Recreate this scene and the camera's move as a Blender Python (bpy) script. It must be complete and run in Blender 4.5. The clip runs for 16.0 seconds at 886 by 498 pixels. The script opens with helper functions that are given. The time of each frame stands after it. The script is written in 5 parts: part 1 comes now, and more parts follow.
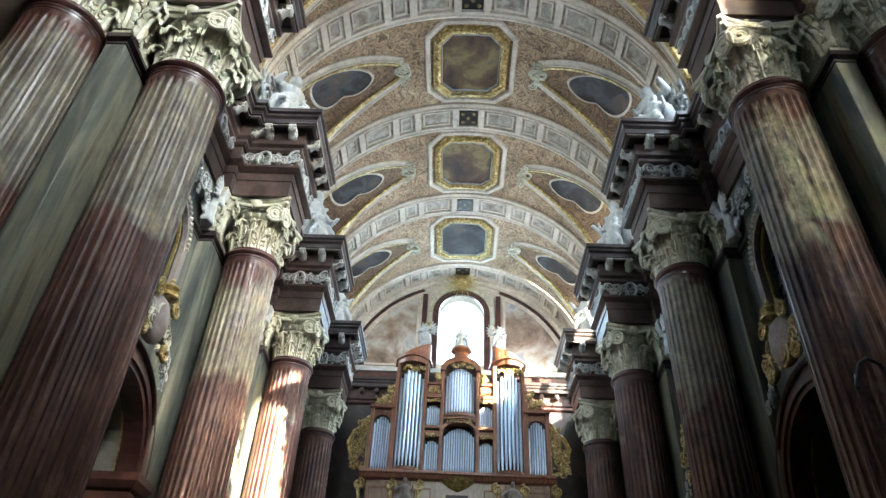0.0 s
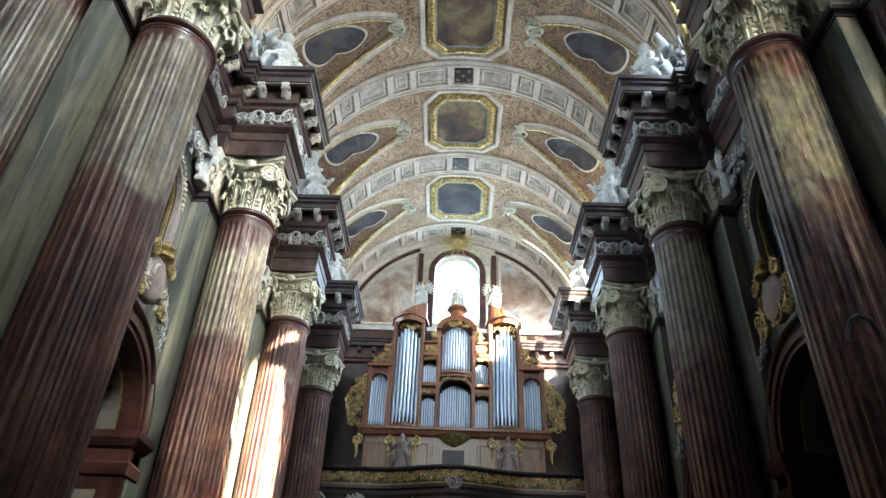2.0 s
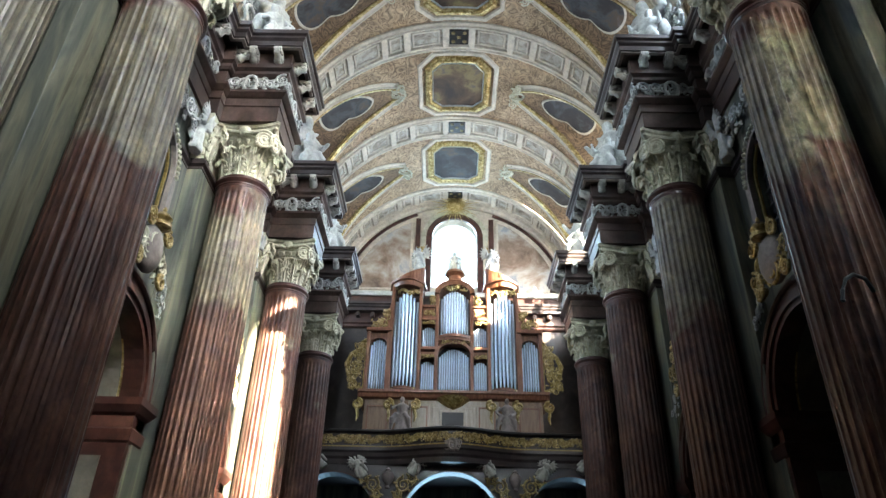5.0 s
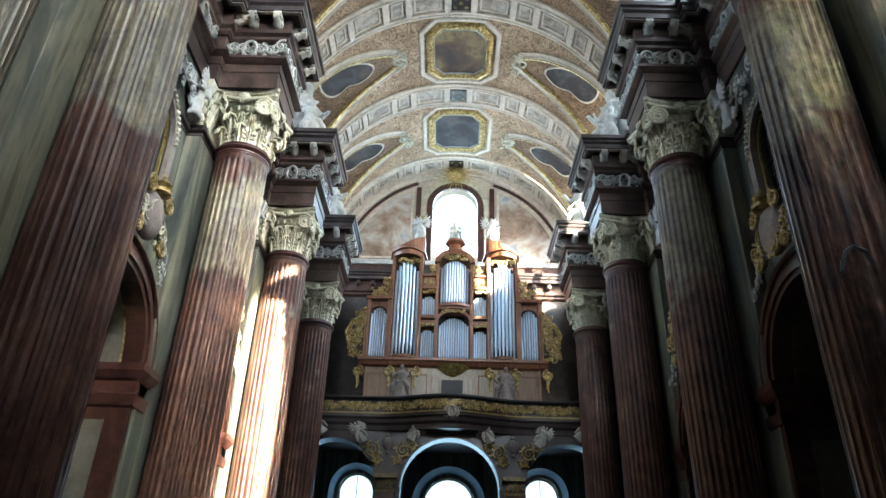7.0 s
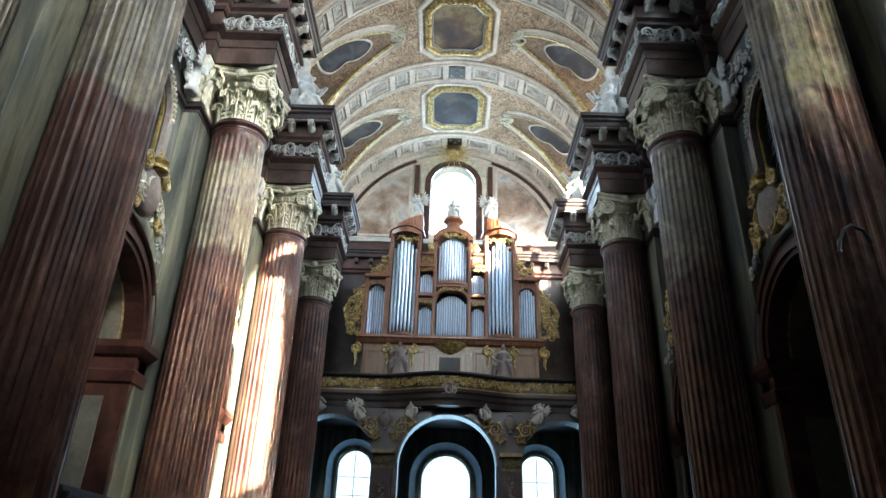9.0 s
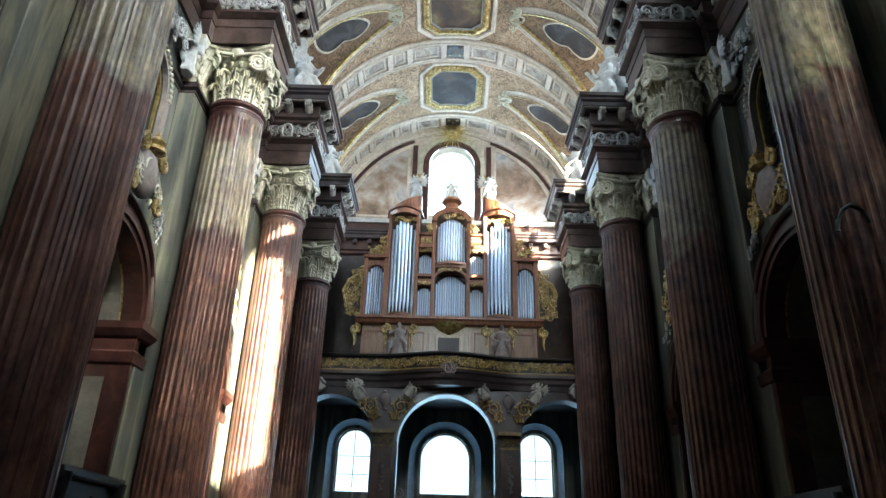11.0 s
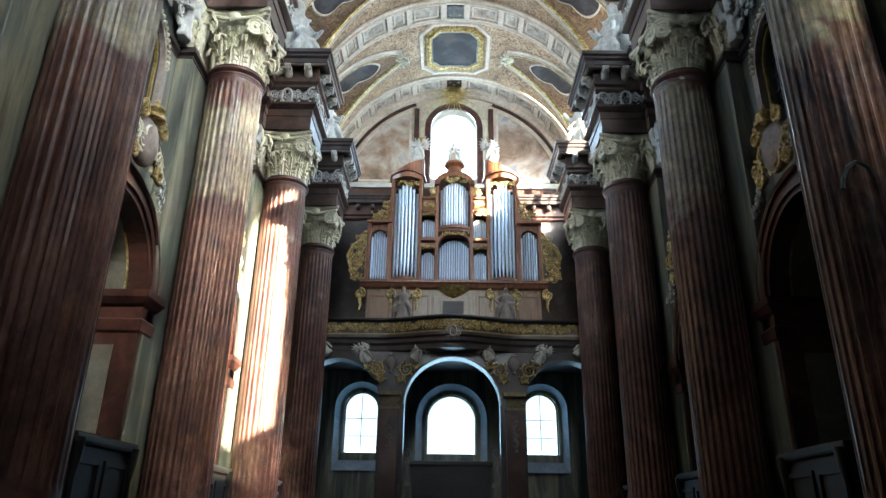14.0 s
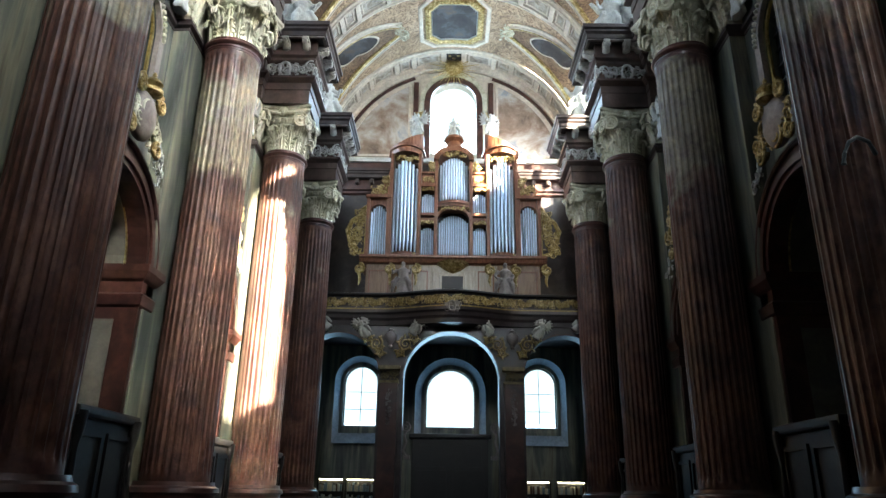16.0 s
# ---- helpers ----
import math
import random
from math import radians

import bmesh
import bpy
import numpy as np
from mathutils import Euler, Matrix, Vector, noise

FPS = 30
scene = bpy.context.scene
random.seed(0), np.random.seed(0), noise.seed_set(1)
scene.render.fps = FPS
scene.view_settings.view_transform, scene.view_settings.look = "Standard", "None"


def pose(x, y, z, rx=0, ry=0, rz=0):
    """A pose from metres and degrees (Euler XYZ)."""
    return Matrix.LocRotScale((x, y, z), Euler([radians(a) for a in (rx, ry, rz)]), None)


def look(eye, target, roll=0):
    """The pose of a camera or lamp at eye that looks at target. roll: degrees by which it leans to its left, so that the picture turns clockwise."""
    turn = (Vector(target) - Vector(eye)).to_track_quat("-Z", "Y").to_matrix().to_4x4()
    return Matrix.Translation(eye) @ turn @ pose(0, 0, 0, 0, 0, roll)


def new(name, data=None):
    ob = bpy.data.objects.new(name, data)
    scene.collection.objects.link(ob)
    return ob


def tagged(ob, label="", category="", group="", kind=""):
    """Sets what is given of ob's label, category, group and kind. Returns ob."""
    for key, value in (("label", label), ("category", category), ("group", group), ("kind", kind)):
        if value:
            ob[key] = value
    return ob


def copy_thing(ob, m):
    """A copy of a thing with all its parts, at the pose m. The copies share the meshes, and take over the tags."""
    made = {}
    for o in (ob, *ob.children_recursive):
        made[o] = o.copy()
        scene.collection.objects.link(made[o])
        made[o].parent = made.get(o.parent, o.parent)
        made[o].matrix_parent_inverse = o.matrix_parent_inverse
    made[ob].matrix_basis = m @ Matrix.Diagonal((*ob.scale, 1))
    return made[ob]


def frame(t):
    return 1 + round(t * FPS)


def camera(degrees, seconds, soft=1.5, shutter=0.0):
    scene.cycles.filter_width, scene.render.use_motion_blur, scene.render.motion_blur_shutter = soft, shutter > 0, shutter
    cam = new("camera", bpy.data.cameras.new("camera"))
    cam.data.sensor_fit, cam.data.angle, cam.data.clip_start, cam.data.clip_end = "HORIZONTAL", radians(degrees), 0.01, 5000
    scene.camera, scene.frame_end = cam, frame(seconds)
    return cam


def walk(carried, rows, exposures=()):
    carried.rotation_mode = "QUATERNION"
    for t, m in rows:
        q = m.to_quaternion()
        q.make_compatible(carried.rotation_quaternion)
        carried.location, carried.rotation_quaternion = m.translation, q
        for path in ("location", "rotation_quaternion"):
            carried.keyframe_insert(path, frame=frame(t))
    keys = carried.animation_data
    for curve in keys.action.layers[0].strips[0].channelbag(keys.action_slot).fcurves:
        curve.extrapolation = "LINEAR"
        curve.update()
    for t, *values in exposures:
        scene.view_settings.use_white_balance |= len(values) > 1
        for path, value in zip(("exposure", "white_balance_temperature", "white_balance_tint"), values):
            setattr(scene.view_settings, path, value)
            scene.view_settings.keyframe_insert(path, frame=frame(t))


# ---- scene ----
EXPOSURE = 4.25
# camera: it stands in the crossing and tilts down from the vault to the west wall
EYE = (-0.16, 0.0, 1.6)
TILT = [  # seconds, pitch, roll, yaw
    (0, 37.37, -2.40, 0.04),
    (0.5, 36.29, -2.54, -0.14),
    (1, 35.29, -2.72, -0.39),
    (1.5, 34.58, -2.37, -0.25),
    (2, 33.97, -1.96, -0.09),
    (2.5, 33.32, -1.82, -0.12),
    (3, 32.72, -1.39, 0.13),
    (3.5, 32.32, -1.44, 0.04),
    (4, 31.94, -1.18, 0.17),
    (6.5, 29.09, -1.52, -0.06),
    (7, 28.40, -1.60, -0.06),
    (7.5, 27.95, -1.53, -0.04),
    (8, 27.54, -1.54, -0.11),
    (8.5, 27.10, -1.62, -0.22),
    (9, 26.56, -1.67, -0.28),
    (11.5, 24.55, -1.30, -0.37),
    (12, 24.12, -0.86, -0.20),
    (12.5, 23.69, -1.03, -0.25),
    (13, 23.15, -0.80, -0.05),
    (13.5, 22.54, -0.66, 0.21),
    (14, 21.88, -0.76, 0.31),
    (14.5, 21.36, -0.86, 0.30),
    (15, 20.90, -1.00, 0.22),
    (15.5, 20.40, -0.95, 0.23),
    (16, 19.79, -0.82, 0.23),
]
cam = camera(66.1, 16.0, soft=1.45)
walk(cam, [(t, pose(*EYE, 90 + p, r, w)) for t, p, r, w in TILT], exposures=[(0, EXPOSURE), (16, EXPOSURE)])

# ---- daylight ----
world = bpy.data.worlds.new("sky")
scene.world = world
world.use_nodes = True
SUN_WAY = Vector((-1.0, 1.2, -0.55)).normalized()
wn = world.node_tree.nodes
sky = wn.new("ShaderNodeTexSky")
sky.sky_type, sky.sun_disc = "NISHITA", False
sky.sun_elevation = math.asin(-SUN_WAY.z)
sky.sun_rotation = math.atan2(-SUN_WAY.x, -SUN_WAY.y)
world.node_tree.links.new(sky.outputs[0], wn["Background"].inputs[0])
wn["Background"].inputs[1].default_value = 0.05
sun = new("sun", bpy.data.lights.new("sun", "SUN"))
sun.data.energy, sun.data.angle, sun.data.color = 5.0, radians(0.5), (1.0, 0.89, 0.68)
sun.matrix_world = look((0, 0, 60), Vector((0, 0, 60)) + SUN_WAY)


def window_light(eye, target, width, height, power, colour=(0.7, 0.87, 1.0), spread=180):
    """Sky light that falls through one window opening."""
    lamp = new("window_light", bpy.data.lights.new("window_light", "AREA"))
    lamp.data.shape, lamp.data.size, lamp.data.size_y = "RECTANGLE", width, height
    lamp.data.energy, lamp.data.color = power, colour
    lamp.data.spread = radians(spread)
    lamp.matrix_world = look(eye, target)
    return lamp


BAYS = [12.07, 18.07, 24.07, 30.07]          # middle of each bay
PIERS = [9.07, 15.07, 21.07, 27.07]          # axis of each pair of columns
for yb, south, north in zip(BAYS, (22, 25, 25, 42), (9, 10, 11, 15)):
    tint = (0.7, 0.83, 1.0)
    window_light((7.3, yb, 19.4), (0, yb, 19.0), 2.6, 3.4, south, tint)
    window_light((-7.3, yb, 19.4), (0, yb, 19.0), 2.6, 3.4, north, tint)
window_light((0, 34.3, 21.7), (0, 20, 20.0), 2.4, 4.2, 36, (0.5, 0.76, 1.0))
for xw, ww in ((-4.42, 1.5), (0.0, 2.2), (4.38, 1.5)):
    window_light((xw, 34.18, 6.0), (xw, 20, 4.5), ww, 2.6, 3.5, (0.32, 0.66, 1.0))
# added lamps at unseen chancel and south drum windows behind the camera, beams narrowed
window_light((0, -13.7, 22.0), (0, 9.0, 17.6), 4.6, 6.5, 10, (0.88, 0.95, 1.0), 34)
window_light((8.85, -8.0, 27.0), (-6.3, 10.0, 14.0), 2.2, 5.5, 46, (0.9, 0.96, 1.0), 36)

# ---- materials ----
def material(name, rough=0.6, metal=0.0, bump=0.0, bump_scale=30.0, coat=0.0):
    m = bpy.data.materials.new(name)
    m.use_nodes = True
    nt = m.node_tree
    b = nt.nodes["Principled BSDF"]
    b.inputs["Roughness"].default_value, b.inputs["Metallic"].default_value = rough, metal
    b.inputs["Coat Weight"].default_value = coat
    b.inputs["Coat Roughness"].default_value = 0.12
    return m, nt, b


def coords(nt, scale=(1, 1, 1), rnd=False):
    tc = nt.nodes.new("ShaderNodeTexCoord")
    mp = nt.nodes.new("ShaderNodeMapping")
    mp.inputs["Scale"].default_value = scale
    nt.links.new(tc.outputs["Object"], mp.inputs["Vector"])
    if rnd:
        info = nt.nodes.new("ShaderNodeObjectInfo")
        mul = nt.nodes.new("ShaderNodeVectorMath")
        mul.operation = "SCALE"
        mul.inputs[0].default_value = (17.0, 31.0, 23.0)
        nt.links.new(info.outputs["Random"], mul.inputs["Scale"])
        nt.links.new(mul.outputs[0], mp.inputs["Location"])
    return mp.outputs["Vector"]


def noise_tex(nt, vec, scale, detail=6.0, rough=0.6, distort=0.0):
    n = nt.nodes.new("ShaderNodeTexNoise")
    n.inputs["Scale"].default_value, n.inputs["Detail"].default_value = scale, detail
    n.inputs["Roughness"].default_value, n.inputs["Distortion"].default_value = rough, distort
    nt.links.new(vec, n.inputs["Vector"])
    return n.outputs["Fac"]


def ramp(nt, fac, stops):
    r = nt.nodes.new("ShaderNodeValToRGB")
    while len(r.color_ramp.elements) < len(stops):
        r.color_ramp.elements.new(0.5)
    for e, (p, c) in zip(r.color_ramp.elements, stops):
        e.position, e.color = p, (*c, 1)
    nt.links.new(fac, r.inputs["Fac"])
    return r.outputs["Color"]


def mix(nt, fac, a, b, mode="MIX"):
    n = nt.nodes.new("ShaderNodeMix")
    n.data_type, n.blend_type = "RGBA", mode
    for socket, value in ((n.inputs[0], fac), (n.inputs[6], a), (n.inputs[7], b)):
        if isinstance(value, (int, float)):
            socket.default_value = value
        elif isinstance(value, tuple):
            socket.default_value = (*value, 1)
        else:
            nt.links.new(value, socket)
    return n.outputs[2]


def bumped(nt, b, height, strength=0.3, dist=0.02):
    n = nt.nodes.new("ShaderNodeBump")
    n.inputs["Strength"].default_value, n.inputs["Distance"].default_value = strength, dist
    nt.links.new(height, n.inputs["Height"])
    nt.links.new(n.outputs[0], b.inputs["Normal"])


def stone(name, stops, scale=0.8, fine=9.0, rough=0.4, coat=0.0, stretch=(1, 1, 1), bump=0.15, rnd=True, metal=0.0):
    """Clouded stone, plaster or paint: large clouds and fine grain."""
    m, nt, b = material(name, rough, metal, coat=coat)
    vec = coords(nt, stretch, rnd)
    big = noise_tex(nt, vec, scale, 5, 0.55, 0.8)
    col = ramp(nt, big, stops)
    grain = noise_tex(nt, vec, fine, 8, 0.7)
    col = mix(nt, 0.55, col, ramp(nt, grain, [(0.3, (0.45, 0.45, 0.45)), (0.7, (1.25, 1.25, 1.25))]), "MULTIPLY")
    nt.links.new(col, b.inputs["Base Color"])
    rr = nt.nodes.new("ShaderNodeMapRange")
    rr.inputs["To Min"].default_value, rr.inputs["To Max"].default_value = rough * 0.7, min(1, rough * 1.35)
    nt.links.new(grain, rr.inputs["Value"])
    nt.links.new(rr.outputs[0], b.inputs["Roughness"])
    if bump:
        bumped(nt, b, grain, bump, 0.02)
    return m


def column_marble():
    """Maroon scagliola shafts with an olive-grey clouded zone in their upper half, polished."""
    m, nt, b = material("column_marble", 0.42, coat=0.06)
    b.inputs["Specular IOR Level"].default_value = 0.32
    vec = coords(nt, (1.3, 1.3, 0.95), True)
    # The two tones are stone; the maroon is deepened in place of shade.
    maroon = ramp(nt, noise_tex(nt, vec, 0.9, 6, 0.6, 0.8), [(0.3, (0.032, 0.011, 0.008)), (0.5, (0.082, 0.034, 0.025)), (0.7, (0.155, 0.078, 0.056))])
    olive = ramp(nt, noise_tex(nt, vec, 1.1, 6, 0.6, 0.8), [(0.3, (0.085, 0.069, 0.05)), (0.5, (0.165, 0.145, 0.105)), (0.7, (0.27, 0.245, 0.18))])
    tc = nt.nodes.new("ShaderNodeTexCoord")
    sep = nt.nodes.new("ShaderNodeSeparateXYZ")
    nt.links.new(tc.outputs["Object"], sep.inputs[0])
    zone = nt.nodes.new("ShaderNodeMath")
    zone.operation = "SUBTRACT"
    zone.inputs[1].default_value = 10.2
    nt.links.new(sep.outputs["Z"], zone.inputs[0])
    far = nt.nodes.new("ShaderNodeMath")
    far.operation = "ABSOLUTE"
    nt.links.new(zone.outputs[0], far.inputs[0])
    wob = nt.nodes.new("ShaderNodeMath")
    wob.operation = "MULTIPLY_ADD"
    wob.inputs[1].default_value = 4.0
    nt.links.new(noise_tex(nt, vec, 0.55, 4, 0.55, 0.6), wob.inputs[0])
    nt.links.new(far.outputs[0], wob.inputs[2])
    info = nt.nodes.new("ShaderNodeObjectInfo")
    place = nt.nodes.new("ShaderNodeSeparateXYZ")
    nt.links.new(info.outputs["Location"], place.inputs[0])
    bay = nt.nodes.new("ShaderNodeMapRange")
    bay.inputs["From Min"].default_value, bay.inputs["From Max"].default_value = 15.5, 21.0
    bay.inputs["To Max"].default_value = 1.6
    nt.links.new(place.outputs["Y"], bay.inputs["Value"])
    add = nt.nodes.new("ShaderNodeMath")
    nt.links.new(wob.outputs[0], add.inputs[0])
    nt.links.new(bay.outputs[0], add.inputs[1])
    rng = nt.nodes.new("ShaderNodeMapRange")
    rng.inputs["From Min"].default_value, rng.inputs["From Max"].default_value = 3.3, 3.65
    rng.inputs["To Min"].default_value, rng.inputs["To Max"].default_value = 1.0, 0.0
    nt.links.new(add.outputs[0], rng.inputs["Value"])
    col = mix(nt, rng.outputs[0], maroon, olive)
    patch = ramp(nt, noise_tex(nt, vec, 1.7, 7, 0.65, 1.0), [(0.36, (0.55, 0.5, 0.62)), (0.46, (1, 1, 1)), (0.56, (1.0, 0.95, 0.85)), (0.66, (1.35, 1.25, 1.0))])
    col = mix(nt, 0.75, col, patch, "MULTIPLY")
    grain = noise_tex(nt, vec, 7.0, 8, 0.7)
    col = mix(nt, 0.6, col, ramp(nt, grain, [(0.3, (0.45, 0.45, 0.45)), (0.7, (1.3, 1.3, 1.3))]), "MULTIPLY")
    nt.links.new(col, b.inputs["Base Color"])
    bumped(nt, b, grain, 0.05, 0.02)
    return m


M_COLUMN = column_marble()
M_GREEN = stone("green_marble", [(0.32, (0.03, 0.036, 0.034)), (0.44, (0.085, 0.098, 0.085)), (0.52, (0.16, 0.17, 0.135)), (0.6, (0.26, 0.255, 0.18)), (0.7, (0.12, 0.1, 0.07))],
                1.1, 6.0, 0.4, 0.1, (1.7, 1.7, 0.17), 0.05)
M_STUCCO = stone("cream_stucco", [(0.3, (0.34, 0.33, 0.22)), (0.5, (0.54, 0.53, 0.4)), (0.7, (0.7, 0.69, 0.57))], 1.8, 14.0, 0.55, 0, bump=0.5)
M_WHITE = stone("white_stucco", [(0.3, (0.36, 0.39, 0.38)), (0.5, (0.5, 0.53, 0.52)), (0.7, (0.62, 0.64, 0.63))], 2.0, 12.0, 0.6, 0, bump=0.4)
M_RED = stone("red_brown_marble", [(0.3, (0.026, 0.01, 0.008)), (0.5, (0.062, 0.023, 0.018)), (0.7, (0.11, 0.046, 0.036))], 1.2, 9.0, 0.35, 0.2, bump=0.06)
M_ENT = stone("brown_marble", [(0.3, (0.032, 0.02, 0.017)), (0.5, (0.07, 0.043, 0.036)), (0.7, (0.12, 0.08, 0.067))], 1.2, 9.0, 0.4, 0.15, bump=0.06)
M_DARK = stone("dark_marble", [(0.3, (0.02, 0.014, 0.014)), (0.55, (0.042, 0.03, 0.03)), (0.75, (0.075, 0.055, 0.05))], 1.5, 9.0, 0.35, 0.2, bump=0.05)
M_LINE = stone("grey_moulding", [(0.3, (0.2, 0.17, 0.16)), (0.7, (0.36, 0.32, 0.3))], 2.0, 12.0, 0.5, bump=0.1)
M_CREAM = stone("vault_plaster", [(0.3, (0.45, 0.4, 0.325)), (0.5, (0.6, 0.54, 0.445)), (0.7, (0.7, 0.64, 0.545))], 0.7, 6.0, 0.8, bump=0.12)
M_GOLD = stone("gilding", [(0.3, (0.2, 0.13, 0.045)), (0.5, (0.44, 0.33, 0.13)), (0.68, (0.85, 0.7, 0.38))], 7.0, 26.0, 0.34, bump=0.9, metal=0.75)
M_WOOD = stone("organ_wood", [(0.3, (0.13, 0.045, 0.02)), (0.5, (0.22, 0.085, 0.042)), (0.7, (0.31, 0.135, 0.07))], 1.4, 12.0, 0.38, 0.25, (6, 6, 0.8), 0.06)
# Blue in the tin stands in for a blue glow over the pipes.
M_TIN = stone("tin_pipe", [(0.3, (0.5, 0.66, 0.84)), (0.7, (0.68, 0.82, 0.96))], 0.6, 0.5, 0.34, 0, (1, 1, 0.4), 0.0, metal=1.0)
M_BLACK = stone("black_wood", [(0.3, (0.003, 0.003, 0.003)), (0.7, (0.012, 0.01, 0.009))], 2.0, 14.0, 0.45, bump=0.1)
# The floor lies out of view; its dark tone limits bounce light.
M_FLOOR = stone("stone_floor", [(0.3, (0.035, 0.032, 0.03)), (0.7, (0.09, 0.08, 0.072))], 1.0, 8.0, 0.3, 0.1)


def fresco(name, stops, scale):
    m, nt, b = material(name, 0.75)
    vec = coords(nt, (1, 1, 1), True)
    n = noise_tex(nt, vec, scale, 7, 0.62, 0.35)
    col = ramp(nt, n, stops)
    nt.links.new(col, b.inputs["Base Color"])
    return m


M_PAINTING = fresco("dark_painting", [(0.32, (0.03, 0.02, 0.015)), (0.44, (0.085, 0.05, 0.03)), (0.52, (0.12, 0.085, 0.045)), (0.58, (0.21, 0.16, 0.07)), (0.66, (0.1, 0.08, 0.07)), (0.76, (0.32, 0.24, 0.15))], 0.75)
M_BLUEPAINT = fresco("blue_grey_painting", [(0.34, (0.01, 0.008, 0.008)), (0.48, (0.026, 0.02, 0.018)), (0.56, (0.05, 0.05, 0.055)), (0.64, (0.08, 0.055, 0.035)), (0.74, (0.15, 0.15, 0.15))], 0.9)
M_FRESCO = fresco("wall_fresco", [(0.32, (0.13, 0.09, 0.065)), (0.42, (0.27, 0.2, 0.15)), (0.5, (0.38, 0.34, 0.29)), (0.56, (0.48, 0.46, 0.43)), (0.63, (0.27, 0.31, 0.36)), (0.74, (0.42, 0.3, 0.19))], 0.6)


def arabesque(name, dark, mid, light):
    """Brown ceiling ground with curling scrollwork painted in lighter and darker tones."""
    m, nt, b = material(name, 0.8)
    vec = coords(nt)
    base = ramp(nt, noise_tex(nt, vec, 0.7, 5, 0.6), [(0.3, dark), (0.5, mid), (0.7, light)])
    curl = noise_tex(nt, vec, 1.9, 0.8, 0.45, 1.5)
    wave = nt.nodes.new("ShaderNodeMath")
    wave.operation = "PINGPONG"
    wave.inputs[1].default_value = 0.085
    nt.links.new(curl, wave.inputs[0])
    scr = nt.nodes.new("ShaderNodeMapRange")
    scr.inputs["From Max"].default_value = 0.085
    nt.links.new(wave.outputs[0], scr.inputs["Value"])
    lines = ramp(nt, scr.outputs[0], [(0.08, (0.3, 0.26, 0.22)), (0.3, (0.85, 0.84, 0.82)), (0.6, (1, 1, 1)), (0.85, (1.5, 1.47, 1.4))])
    col = mix(nt, 0.8, base, lines, "MULTIPLY")
    col = mix(nt, 0.5, col, ramp(nt, noise_tex(nt, vec, 6.0, 6, 0.7), [(0.3, (0.55, 0.52, 0.5)), (0.7, (1.25, 1.25, 1.25))]), "MULTIPLY")
    nt.links.new(col, b.inputs["Base Color"])
    bumped(nt, b, scr.outputs[0], 0.3, 0.03)
    return m


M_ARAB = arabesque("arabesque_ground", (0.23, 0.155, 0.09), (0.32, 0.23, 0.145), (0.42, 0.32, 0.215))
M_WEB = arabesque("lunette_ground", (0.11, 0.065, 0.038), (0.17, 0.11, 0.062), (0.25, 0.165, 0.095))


def glass(name, tint, rough=0.05):
    m, nt, b = material(name, rough)
    b.inputs["Base Color"].default_value = (*tint, 1)
    b.inputs["Transmission Weight"].default_value = 1.0
    b.inputs["IOR"].default_value = 1.05
    return m


M_GLASS = glass("window_glass", (0.97, 0.99, 1.0))


def glowing(name, colour, strength):
    m, nt, b = material(name, 1.0)
    b.inputs["Base Color"].default_value = (0, 0, 0, 1)
    b.inputs["Emission Color"].default_value = (*colour, 1)
    b.inputs["Emission Strength"].default_value = strength
    return m


M_SKY = glowing("bright_sky_backdrop", (0.66, 0.9, 1.0), 0.095)
M_TUBE = glowing("shelf_light", (1.0, 0.88, 0.55), 1.0)

M_PANEL = stone("panel_paint", [(0.34, (0.2, 0.165, 0.125)), (0.48, (0.35, 0.315, 0.26)), (0.62, (0.5, 0.475, 0.41))], 2.2, 7.0, 0.8, bump=0.1, rnd=False)
# Grey plaster with the blue daylight on it put into the colour.
M_PLASTER = stone("reveal_plaster", [(0.3, (0.24, 0.27, 0.31)), (0.7, (0.36, 0.39, 0.43))], 1.2, 8.0, 0.7, bump=0.1)
M_LEAD = stone("dark_lead", [(0.3, (0.02, 0.03, 0.035)), (0.7, (0.06, 0.08, 0.09))], 3.0, 12.0, 0.5)
M_DIMGLASS = stone("dim_glass", [(0.3, (0.04, 0.045, 0.055)), (0.7, (0.12, 0.13, 0.15))], 2.0, 9.0, 0.12, 0.3, bump=0.02)


def stained(name, tint):
    m = bpy.data.materials.new(name)
    m.use_nodes = True
    nt = m.node_tree
    t = nt.nodes.new("ShaderNodeBsdfTransparent")
    t.inputs["Color"].default_value = (*tint, 1)
    nt.links.new(t.outputs[0], nt.nodes["Material Output"].inputs["Surface"])
    return m


# Almost black tint: panes of it are there to stop the sun.
M_SUNSTOP = stained("yellow_stained_glass", (0.03, 0.03, 0.025))

M_BRACKET = stone("grey_stone", [(0.3, (0.4, 0.4, 0.36)), (0.7, (0.62, 0.62, 0.57))], 3.0, 14.0, 0.6, bump=0.4)
# Dark so that the unseen closing walls return little bounce light.
M_CLOSE = stone("dark_marble_facing", [(0.3, (0.06, 0.05, 0.045)), (0.7, (0.14, 0.12, 0.105))], 0.6, 6.0, 0.4)

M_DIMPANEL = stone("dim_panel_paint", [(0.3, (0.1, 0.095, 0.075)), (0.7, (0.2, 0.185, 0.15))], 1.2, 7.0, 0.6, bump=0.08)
M_OLDGILT = stone("dull_gilding", [(0.3, (0.1, 0.075, 0.03)), (0.7, (0.3, 0.24, 0.12))], 6.0, 20.0, 0.5, metal=0.5)

from mathutils.geometry import tessellate_polygon as tessellate

